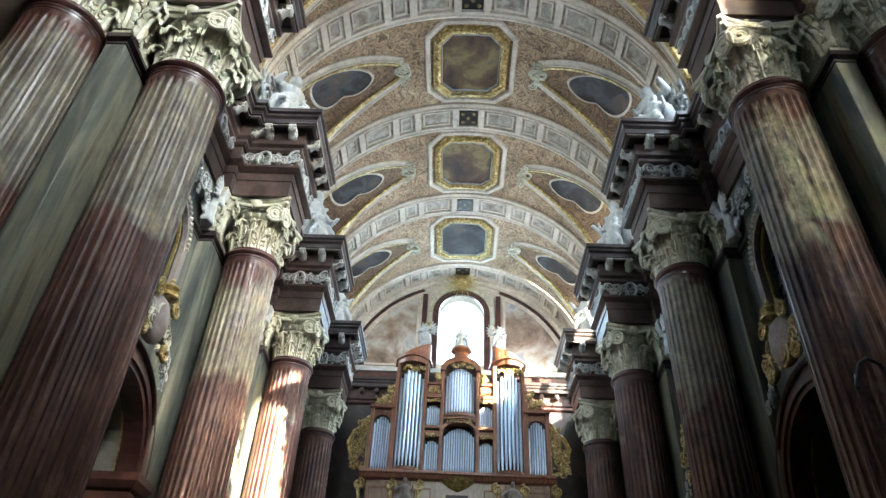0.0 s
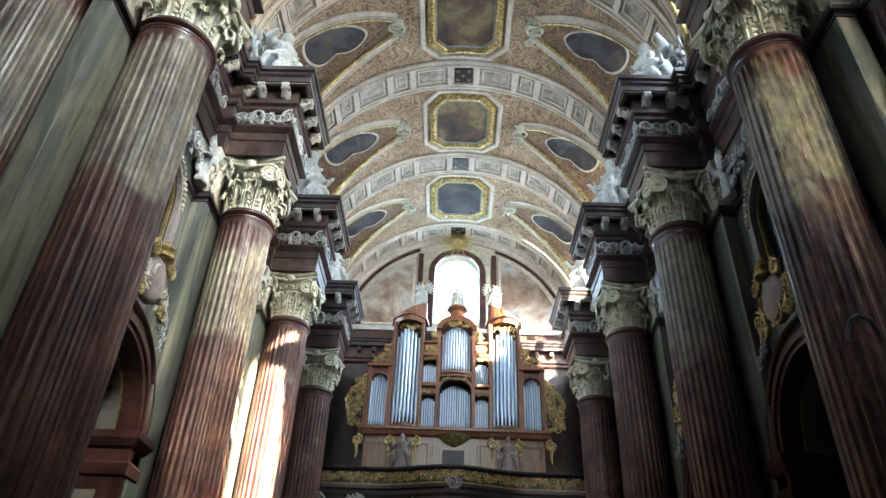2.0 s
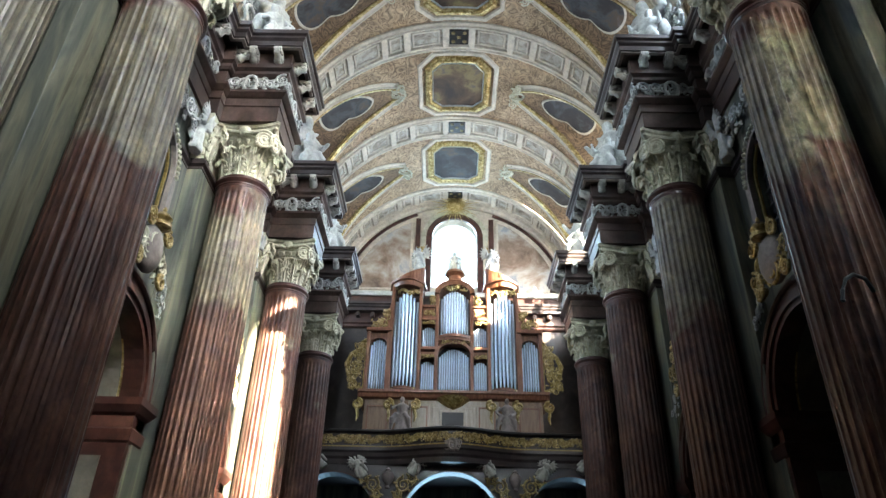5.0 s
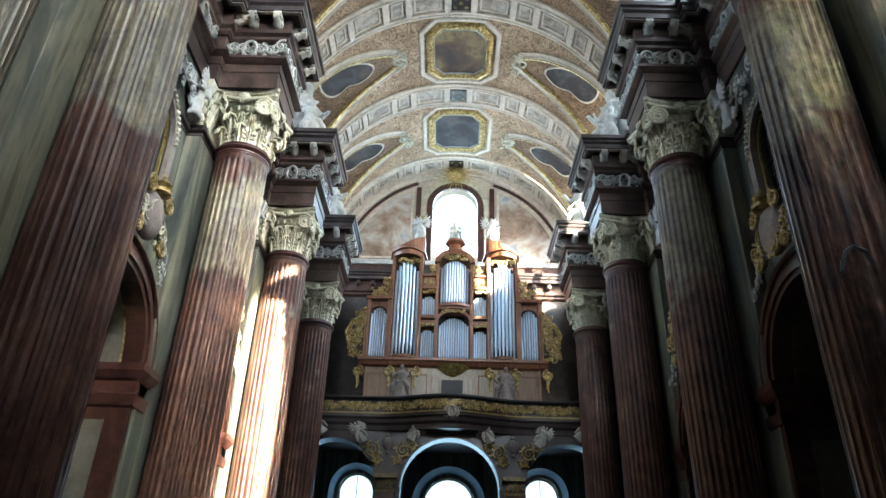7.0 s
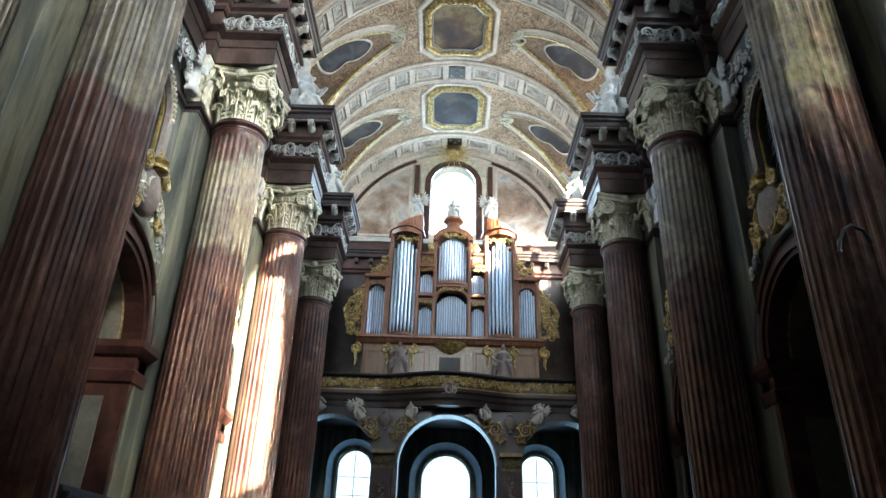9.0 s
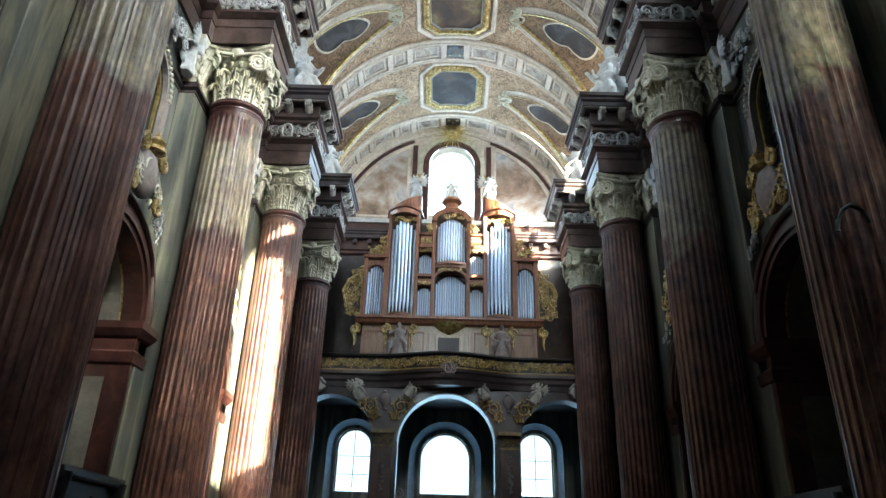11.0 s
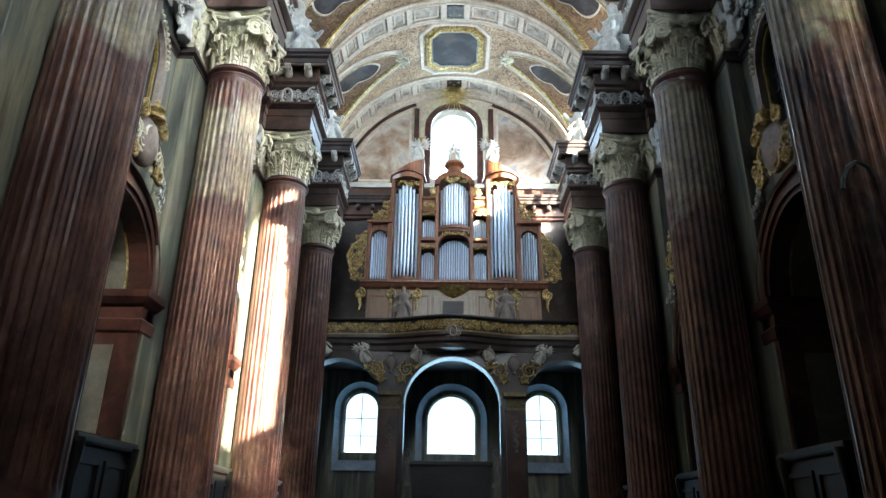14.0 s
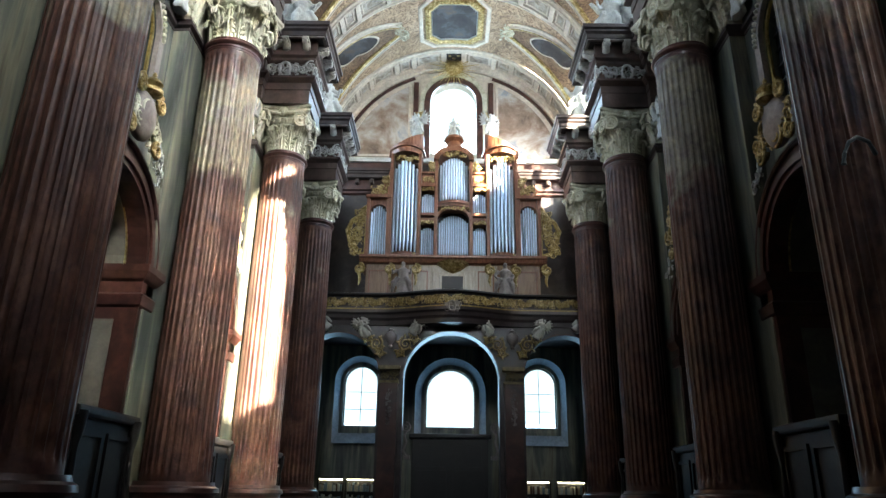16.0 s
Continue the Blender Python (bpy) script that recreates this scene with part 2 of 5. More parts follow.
# ---- mesh helpers ----
def part(name, bm, mat, parent=None, label="", smooth=False, m=None):
    """Links a bmesh as one mesh object, under a thing or a part if one is given."""
    me = bpy.data.meshes.new(name)
    bmesh.ops.recalc_face_normals(bm, faces=bm.faces)
    bm.to_mesh(me)
    bm.free()
    me.materials.append(mat)
    if smooth:
        me.polygons.foreach_set("use_smooth", [True] * len(me.polygons))
        me.set_sharp_from_angle(angle=radians(38))
    ob = new(name, me)
    if m is not None:
        ob.matrix_basis = m
    ob.parent = parent
    if label:
        ob["label"] = label
    return ob


def thing(name, m=None, **tags):
    ob = new(name)
    if m is not None:
        ob.matrix_basis = m
    return tagged(ob, **tags)


def again(ob, parent, m):
    """One more of the same piece: an object of its own on the same mesh."""
    o = new(ob.name.split(".")[0], ob.data)
    o.parent, o.matrix_basis = parent, m
    return o


def box(bm, x0, x1, y0, y1, z0, z1, bevel=0.0):
    v = [bm.verts.new((x, y, z)) for x in (x0, x1) for y in (y0, y1) for z in (z0, z1)]
    fs = [bm.faces.new([v[i] for i in q]) for q in ((0, 1, 3, 2), (4, 6, 7, 5), (0, 4, 5, 1), (2, 3, 7, 6), (0, 2, 6, 4), (1, 5, 7, 3))]
    if bevel:
        es = {e for f in fs for e in f.edges}
        bmesh.ops.bevel(bm, geom=list(es), offset=bevel, segments=2, affect="EDGES", profile=0.6)
    return bm


def skin(bm, rings, closed=True, cap=True):
    """Faces between successive rings of points of equal count."""
    vs = [[bm.verts.new(p) for p in r] for r in rings]
    n = len(vs[0])
    for a, b in zip(vs, vs[1:]):
        for i in range(n if closed else n - 1):
            j = (i + 1) % n
            bm.faces.new((a[i], a[j], b[j], b[i]))
    if cap and closed:
        bm.faces.new(vs[0])
        bm.faces.new(vs[-1])
    return vs


def lathe(bm, profile, segs=48, cx=0.0, cy=0.0, arc=(0, 360), cap=True):
    full = arc[1] - arc[0] >= 360
    n = segs if full else segs + 1
    rings = []
    for r, z in profile:
        ring = []
        for k in range(n):
            a = radians(arc[0] + (arc[1] - arc[0]) * k / segs)
            ring.append((cx + r * math.cos(a), cy + r * math.sin(a), z))
        rings.append(ring)
    skin(bm, rings, full, cap and full)
    return bm


def mould(bm, path, profile, side=1, close_back=0.0):
    """Runs a profile of (offset, z) along an axis-aligned plan path; offsets go to the path's left (side 1) or right (-1)."""
    p = [Vector((x, y)) for x, y in path]
    normals = []
    for a, b in zip(p, p[1:]):
        d = (b - a).normalized()
        normals.append(Vector((-d.y, d.x)) * side)
    rings = []
    for i, q in enumerate(p):
        if i == 0:
            off = normals[0]
        elif i == len(p) - 1:
            off = normals[-1]
        else:
            na, nb = normals[i - 1], normals[i]
            off = (na + nb) / max(0.3, 1 + na.dot(nb))
        rings.append([(q.x + off.x * d, q.y + off.y * d, z) for d, z in profile])
    skin(bm, rings, True, True)
    return bm


def tube(bm, pts, radius, segs=8, taper=None):
    """A round bar along points."""
    pts = [Vector(q) for q in pts]
    rings = []
    up = Vector((0.31, 0.17, 0.93))
    for i, q in enumerate(pts):
        d = (pts[min(i + 1, len(pts) - 1)] - pts[max(i - 1, 0)]).normalized()
        u = d.cross(up).normalized()
        w = d.cross(u)
        r = radius * (taper[i] if taper else 1)
        rings.append([q + (u * math.cos(2 * math.pi * k / segs) + w * math.sin(2 * math.pi * k / segs)) * r for k in range(segs)])
    skin(bm, rings, True, True)
    return bm


def slab(bm, outer, holes, place, depth):
    """A plate with holes: outlines in (u, v); place(u, v, d) gives the point at depth d."""
    from_tess = tessellate([[Vector((u, v, 0)) for u, v in loop] for loop in (outer, *holes)])
    loops = [list(outer), *[list(h) for h in holes]]
    flat = [q for loop in loops for q in loop]
    front = [bm.verts.new(place(u, v, 0)) for u, v in flat]
    back = [bm.verts.new(place(u, v, depth)) for u, v in flat]
    for t in from_tess:
        if len(set(t)) == 3:
            bm.faces.new([front[i] for i in t])
            bm.faces.new([back[i] for i in reversed(t)])
    k = 0
    for loop in loops:
        n = len(loop)
        for i in range(n):
            a, b = k + i, k + (i + 1) % n
            bm.faces.new((front[a], front[b], back[b], back[a]))
        k += n
    return bm


def arch_outline(c, half, z0, spring, n=20, rise=None):
    """Door or window outline with a round head, counter-clockwise from the lower left."""
    rise = half if rise is None else rise
    pts = [(c - half, z0), (c + half, z0)]
    for k in range(n + 1):
        a = math.pi * k / n
        pts.append((c + half * math.cos(a), spring + rise * math.sin(a)))
    return pts


def band(bm, inner, outer, place, depth):
    """A frame between two open outlines of equal count."""
    rings = []
    for (u, v), (s, t) in zip(inner, outer):
        rings.append([place(u, v, 0), place(s, t, 0), place(s, t, depth), place(u, v, depth)])
    skin(bm, rings, True, True)
    return bm




# ---- setting ----
XW = 6.95                  # nave walls
END = 34.0                 # west wall
floor = part("floor", box(bmesh.new(), -16, 16, -15, 36, -0.3, 0.0), M_FLOOR)
tagged(floor, "worn grey stone floor of the church", "floor", kind="structure")


def arched_hole(c, half, z0, spring, n=20):
    return arch_outline(c, half, z0, spring, n)


def side_wall(s):
    """Nave wall with, in each bay, a niche for an altar and an arched gallery window above it."""
    holes = []
    for yb in BAYS:
        holes.append(arched_hole(yb, 0.95, 9.55, 11.35))
        if yb < 29:
            holes.append(arched_hole(yb, 1.75, 0.03, 6.05))
    bm = slab(bmesh.new(), [(8.9, 0), (END, 0), (END, 17.3), (8.9, 17.3)], holes, lambda u, v, d: (s * (XW + d), u, v), 0.5)
    ob = part("wall_north" if s < 0 else "wall_south", bm, M_GREEN)
    return tagged(ob, "nave wall faced with grey-green marble", "wall", kind="structure")


for s in (-1, 1):
    side_wall(s)

# vault: barrel of radius R on a springing line, with a lunette over each window
VZ, VR = 18.4, 6.95


def vault_z(x, r=VR):
    return VZ + math.sqrt(max(0.0, r * r - x * x))


LUN_X0, LUN_W0, LUN_W1 = 2.9, 0.24, 1.82


def lun_half(ax):
    q = (ax - LUN_X0) / (VR - LUN_X0)
    return LUN_W0 + (LUN_W1 - LUN_W0) * max(0.0, q) ** 0.8


def lun_top(ax):
    q = (ax - LUN_X0) / (VR - LUN_X0)
    return vault_z(LUN_X0) + 0.02 + (22.3 - vault_z(LUN_X0)) * q


def vault_bay(yb, y0, y1):
    bm, wm = bmesh.new(), bmesh.new()
    phi0 = math.asin(LUN_X0 / VR)
    n = 20
    flat = [(VR * math.sin(-phi0 + 2 * phi0 * k / n)) for k in range(n + 1)]
    skin(bm, [[(x, y, vault_z(x)) for y in (y0, yb, y1)] for x in flat], False)
    for s in (-1, 1):
        low, high, web = [], [], []
        for k in range(n + 1):
            phi = phi0 + (math.pi / 2 - phi0) * k / n
            ax = VR * math.sin(phi)
            w, z = lun_half(ax), vault_z(ax)
            low.append([(s * ax, y0, z), (s * ax, yb - w, z)])
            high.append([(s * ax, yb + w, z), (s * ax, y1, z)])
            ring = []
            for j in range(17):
                u = -1 + j / 8
                ring.append((s * ax, yb + w * u, z + (lun_top(ax) - z) * (1 - abs(u) ** 2.2) ** 0.5))
            web.append(ring)
        skin(bm, low, False)
        skin(bm, high, False)
        skin(wm, web, False)
    ob = part("ceiling", bm, M_ARAB, smooth=True)
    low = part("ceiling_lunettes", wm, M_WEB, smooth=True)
    tagged(low, "lunettes of the vault painted dark brown with scrollwork", "ceiling", kind="structure")
    return tagged(ob, "barrel vault painted with brown arabesque scrollwork", "ceiling", kind="structure")


for yb in BAYS:
    vault_bay(yb, yb - 2.3, yb + 2.3)


def lunette_wall(s, yb):
    """Wall under the lunette with the clerestory window in it."""
    bm = bmesh.new()
    outer = [(yb - 3, 17.0), (yb + 3, 17.0), (yb + 3, 18.4), (yb + 1.84, 18.4)]
    for k in range(1, 20):
        u = math.cos(math.pi * k / 20)
        outer.append((yb + 1.84 * u, 18.4 + 3.95 * (1 - abs(u) ** 2.2) ** 0.5))
    outer += [(yb - 1.84, 18.4), (yb - 3, 18.4)]
    # The last south opening is shifted west to aim its sun patch.
    slab(bm, outer, [arch_outline(yb + (1.25 if s > 0 and yb > 29 else 0), 1.5 if yb < 29 else 1.0, 17.15, 20.3 if yb < 29 else 20.5)], lambda u, v, d: (s * (6.93 + d), u, v), 0.45)
    ob = part("wall_clerestory", bm, M_CREAM)
    tagged(ob, "pale plaster clerestory wall with an arched window", "wall", kind="structure")


for s in (-1, 1):
    for yb in BAYS:
        lunette_wall(s, yb)


def rib(yc, half=0.8, r=6.85):
    """Transverse rib: raised edge mouldings and a sunk band of panels with bars between them."""
    segs = 60
    bm = bmesh.new()
    prof = [(-half, 0.2), (-half, 0.0), (-half + 0.1, -0.04), (-half + 0.14, 0.02), (-0.6, 0.03), (-0.57, -0.05), (-0.5, -0.05), (-0.48, 0.08),
            (0.48, 0.08), (0.5, -0.05), (0.57, -0.05), (0.6, 0.03), (half - 0.14, 0.02), (half - 0.1, -0.04), (half, 0.0), (half, 0.2)]
    rings = []
    for k in range(segs + 1):
        a = -math.pi / 2 + math.pi * k / segs
        rings.append([((r + d) * math.sin(a), yc + o, VZ + (r + d) * math.cos(a)) for o, d in prof])
    skin(bm, rings, False)
    for s in (-1, 1):
        box(bm, s * r, s * (r + 0.2), yc - half, yc + half, 17.0, 18.4)
    # bars between panels
    a, k = 0.085, 0
    cuts = [0.085]
    while a < 1.45:
        a += (0.255, 0.155)[k % 2]
        cuts.append(a)
        k += 1
    for c in cuts:
        for s in (-1, 1):
            ring = []
            for da in (-0.02, 0.02):
                ring.append([((r + d) * math.sin(s * c + da), yc + o, VZ + (r + d) * math.cos(s * c + da)) for o, d in ((-0.5, 0.09), (-0.5, -0.045), (0.5, -0.045), (0.5, 0.09))])
            skin(bm, ring, True, True)
    # raised inner frame of each sunk panel
    for c0, c1 in zip(cuts, cuts[1:]):
        for s in (-1, 1):
            a0, a1 = s * (c0 + 0.036), s * (c1 - 0.036)
            if abs(a1 - a0) < 0.05:
                continue
            for w0, w1 in ((a0, a0 + s * 0.012), (a1 - s * 0.012, a1)):
                skin(bm, [[((r + d) * math.sin(q), yc + o, VZ + (r + d) * math.cos(q)) for o, d in ((-0.38, 0.09), (-0.38, 0.01), (0.38, 0.01), (0.38, 0.09))] for q in (w0, w1)], True, True)
            for o0, o1 in ((-0.38, -0.31), (0.31, 0.38)):
                skin(bm, [[((r + d) * math.sin(q), yc + o, VZ + (r + d) * math.cos(q)) for o, d in ((o0, 0.09), (o0, 0.012), (o1, 0.012), (o1, 0.09))] for q in [a0 + (a1 - a0) * k / 4 for k in range(5)]], True, True)
    ob = part("ceiling_rib", bm, M_CREAM)
    tagged(ob, "cream plaster vault rib with sunk panels", "vault rib", group="vault ribs", kind="structure")


def rib_panels(yc, r=6.85):
    """Stained ground of the sunk panels, and the dark pierced rosette at the crown."""
    bm = bmesh.new()
    skin(bm, [[((r + 0.06) * math.sin(a), yc + o, VZ + (r + 0.06) * math.cos(a)) for o in (-0.4, 0.4)] for a in [-1.5 + 3.0 * k / 60 for k in range(61)]], False)
    ob = part("ceiling_panels", bm, M_PANEL)
    tagged(ob, "stained grey-brown painted panels of a vault rib", "vault panel", group="vault panels", kind="structure")
    z = VZ + r - 0.03
    bm = bmesh.new()
    slab(bm, [(-0.42, -0.4), (0.42, -0.4), (0.42, 0.4), (-0.42, 0.4)], [], lambda u, v, d: (u, yc + v, z + d), 0.05)
    ros = part("vent_grille", bm, M_BLACK)
    tagged(ros, "black pierced square grille with a gilt rosette in the vault", "grille", group="vault grilles")
    gm = bmesh.new()
    for i in (-1, 0, 1):
        for j in (-1, 0, 1):
            if (i + j) % 2 == 0:
                lathe(gm, [(0.02, z - 0.03), (0.08, z - 0.02), (0.1, z + 0.005)], 10, i * 0.25, yc + j * 0.24)
    part("rosette", gm, M_OLDGILT, ros)


for yc in PIERS + [33.2]:
    rib(yc)
for yc in PIERS + [33.2]:
    rib_panels(yc)
# recessed arch order against the west wall
bm = bmesh.new()
skin(bm, [[(r * math.sin(a), y, VZ + r * math.cos(a)) for r, y in ((6.9, 33.7), (6.62, 33.7), (6.55, 33.78), (6.47, 33.8), (6.47, END), (6.9, END))] for a in [-1.57 + 3.14 * k / 60 for k in range(61)]], True, True)
tagged(part("ceiling_west_arch", bm, M_CREAM), "cream moulded arch against the west wall", "arch", kind="structure")

# west wall
WIN = dict(c=0.0, half=1.32, z0=19.5, spring=22.75)
LOW = [(-4.42, 0.84, 4.62, 6.75), (0.0, 1.22, 4.6, 6.25), (4.38, 0.84, 4.62, 6.75)]
west = part("wall_west", slab(bmesh.new(), [(-7.4, 18.0), (7.4, 18.0), (7.4, 26), (-7.4, 26)], [arch_outline(**WIN)], lambda u, v, d: (u, END + d, v), 0.6), M_CREAM)
tagged(west, "pale plaster west wall with a tall arched window", "wall", kind="structure")
# The strip behind the organ is much darker than the wall above.
tagged(part("wall_west_middle", box(bmesh.new(), -7.4, 7.4, END, END + 0.6, 9.0, 18.0), M_DARK), "dark strip of the west wall behind the organ", "wall", kind="structure")
# This wall is backlit; its shade is put into the dark facing.
low_wall = part("wall_west_lower", slab(bmesh.new(), [(-7.4, 0), (7.4, 0), (7.4, 9.0), (-7.4, 9.0)], [arch_outline(*w) for w in LOW], lambda u, v, d: (u, END + d, v), 0.6), M_GREEN)
tagged(low_wall, "wall under the organ gallery, its shade put into a dark facing", "wall", kind="structure")
backdrop = part("backdrop", box(bmesh.new(), -14, 14, 37.0, 37.1, -1, 30), M_SKY)
tagged(backdrop, "bright hazy daylight outside the windows", "sky", kind="structure")

# unseen walls added to close the crossing behind the camera
for name, q in (("wall_transept_north", (-15.6, -15, -14, 9, 0, 20)), 
                ("wall_crossing_north", (-15, -8.7, 9.0, 9.6, 0, 20)), 
                ("ceiling_transept_north", (-15.6, -9, -14, 9.6, 20, 20.4)), ("ceiling_transept_south", (9.4, 15.6, -14, 9.6, 24.4, 24.8)),
                ("wall_drum_north", (-9.4, -9, -14, 8.6, 20.4, 32)), 
                ("ceiling_crossing", (-9.4, 9.4, -14.6, 8.6, 32, 32.4)), ("wall_arch", (-9, 9, 8.3, 8.6, 25.4, 32)),
                ("wall_arch_north", (-9, -6.9, 8.3, 8.6, 17, 25.4)), ("wall_arch_south", (6.9, 9, 8.3, 8.6, 17, 25.4)), ("ceiling_roof", (-7.4, 7.4, 8.6, 35, 26.0, 26.2))):
    tagged(part(name, box(bmesh.new(), *q), M_CLOSE), "plain unseen facing closing the crossing, dark to absorb bounce light", "wall", kind="structure")
# Unseen chancel wall, opened to give the added lamp a window.
CHANCEL = (0.0, 2.4, 18.0, 23.4)
chancel = part("wall_chancel", slab(bmesh.new(), [(-16, 0), (16, 0), (16, 32), (-16, 32)], [arch_outline(*CHANCEL)], lambda u, v, d: (u, -14.0 - d, v), 0.5), M_CLOSE)
tagged(chancel, "unseen dark chancel wall with an added arched window", "wall", kind="structure")
pane = part("window_chancel", slab(bmesh.new(), arch_outline(*CHANCEL), [], lambda u, v, d: (u, -14.2 - d, v), 0.012), M_GLASS)
tagged(pane, "unseen high chancel window, added for its helper lamp", "window", kind="structure")
# Unseen openings, sized so the sun lands on the north columns.
SOUTH = [(-7.5, 1.15, 14.2, 21.2), (-4.6, 1.7, 15.4, 21.6)]
south = part("wall_transept_south", slab(bmesh.new(), [(-14, 0), (9, 0), (9, 24.4), (-14, 24.4)], [arch_outline(*w) for w in SOUTH], lambda u, v, d: (15.0 + d, u, v), 0.35), M_CLOSE)
# Unseen slab added to keep window light off the near south column.
tagged(part("wall_transept_pier", slab(bmesh.new(), [(2.7, 0), (6.2, 0), (6.2, 22), (2.7, 22)], [], lambda u, v, d: (9.6 + d, u, v), 0.8), M_CLOSE), "unseen added slab that keeps window light off a column", "wall", kind="structure")
tagged(south, "unseen transept wall with openings that aim the sun", "wall", kind="structure")
for w in SOUTH:
    pane = part("window_transept", slab(bmesh.new(), arch_outline(*w), [], lambda u, v, d: (15.2 + d, u, v), 0.012), M_GLASS)
    pane.visible_shadow = False
    tagged(pane, "unseen transept window that lets the sun patch through", "window", group="transept windows", kind="structure")
# Unseen closing wall; its arched opening was added for a sunbeam.
opened_wall = part("wall_crossing_south", slab(bmesh.new(), [(8.7, 0), (15, 0), (15, 24.4), (8.7, 24.4)], [arch_outline(10.3, 1.4, 8.0, 13.2)], lambda u, v, d: (u, 9.0 + d, v), 0.5), M_CLOSE)
tagged(opened_wall, "unseen closing wall with an arched opening added for a sunbeam", "wall", kind="structure")
# Unseen drum wall, its opening made only to seat the added lamp.
DRUM = (-8.0, 1.2, 24.0, 29.2)
drum = part("wall_drum_south", slab(bmesh.new(), [(-14, 22), (8.6, 22), (8.6, 32), (-14, 32)], [arch_outline(*DRUM)], lambda u, v, d: (9.0 + d, u, v), 0.4), M_CLOSE)
tagged(drum, "unseen dark drum wall with an added arched window", "wall", kind="structure")
pane = part("window_drum", slab(bmesh.new(), arch_outline(*DRUM), [], lambda u, v, d: (9.2 + d, u, v), 0.012), M_SUNSTOP)
tagged(pane, "near-black pane in the added drum window, stops the sun", "window", kind="structure")

# ---- entablature ----
def plan_path(s):
    """Plan line of the wall entablature with its breaks over pilasters and columns, from the crossing to the west wall."""
    pts = [(s * 6.87, 8.0)]
    for yc in PIERS:
        for x, y in ((6.87, yc - 1.25), (6.55, yc - 1.25), (6.55, yc - 0.95), (5.0, yc - 0.95), (5.0, yc + 0.95), (6.55, yc + 0.95), (6.55, yc + 1.25), (6.87, yc + 1.25)):
            pts.append((s * x, y))
    pts.append((s * 6.87, END))
    return pts[1:] if pts[1][1] < 8.0 else pts


ARCHITRAVE = [(-0.1, 14.05), (0.0, 14.05), (0.0, 14.56), (0.03, 14.58), (0.03, 14.84), (0.07, 14.86), (0.16, 14.95), (0.18, 14.97), (0.18, 15.05), (-0.1, 15.06)]
FRIEZE = [(-0.1, 15.06), (0.02, 15.06), (0.02, 15.6), (-0.1, 15.6)]
BED = [(-0.1, 15.6), (0.08, 15.6), (0.14, 15.68), (0.14, 15.78), (0.22, 15.86), (0.22, 16.0), (0.16, 16.0), (0.16, 16.45), (-0.1, 16.45)]
CORONA = [(-0.1, 16.45), (0.5, 16.45), (0.5, 16.62), (0.56, 16.7), (0.56, 16.78), (0.62, 16.83), (0.62, 16.97), (-0.1, 17.0)]
FILLET = [(0.36, 16.4), (0.46, 16.4), (0.46, 16.46), (0.36, 16.46)]


def entablature(s):
    root = tagged(thing("entablature"), "dark brown marble entablature that breaks forward over each column", "entablature", group="nave entablatures", kind="structure")
    path = plan_path(s)
    side = 1 if s > 0 else -1
    part("architrave", mould(bmesh.new(), path, ARCHITRAVE, side), M_ENT, root)
    part("frieze", mould(bmesh.new(), path, FRIEZE, side), M_ENT, root)
    part("bed_moulding", mould(bmesh.new(), path, BED, side), M_ENT, root)
    part("cornice", mould(bmesh.new(), path, CORONA, side), M_DARK, root)
    part("fillet", mould(bmesh.new(), path, FILLET, side), M_LINE, root)
    return root


ENT = {s: entablature(s) for s in (-1, 1)}

# ---- columns ----
def fluted(bm, z0, z1, r0, r1, flutes=28):
    """Tapered shaft with hollow flutes that end in round heads."""
    sub = 10
    zs = [0.0, 0.12, 0.17, 0.22, 0.28, 0.36] + [0.36 + k * 0.62 for k in range(1, 15)]
    top = z1 - z0
    zs = [z for z in zs if z < top - 0.7] + [top - d for d in (0.55, 0.32, 0.26, 0.22, 0.19, 0.15, 0.0)]
    out = []
    for z in zs:
        q = z / top
        r = r0 + (r1 - r0) * (0.35 * q + 0.65 * q ** 2.2)
        ring = []
        for i in range(flutes * sub):
            a = 2 * math.pi * i / (flutes * sub)
            u = (i % sub) / sub
            depth = 0.0
            if u > 0.36:
                w = (u - 0.36) / 0.64 * 2 - 1
                reach = 0.1 * math.sqrt(max(0.0, 1 - w * w))
                end = min(z - 0.14 - 0.1, top - 0.16 - 0.1 - z)
                if end > -reach:
                    depth = 0.032 * math.sqrt(max(0.0, 1 - w * w)) * min(1.0, (end + reach) / 0.08)
            ring.append(((r - depth) * math.cos(a), (r - depth) * math.sin(a), z0 + z))
        out.append(ring)
    skin(bm, out)
    return bm


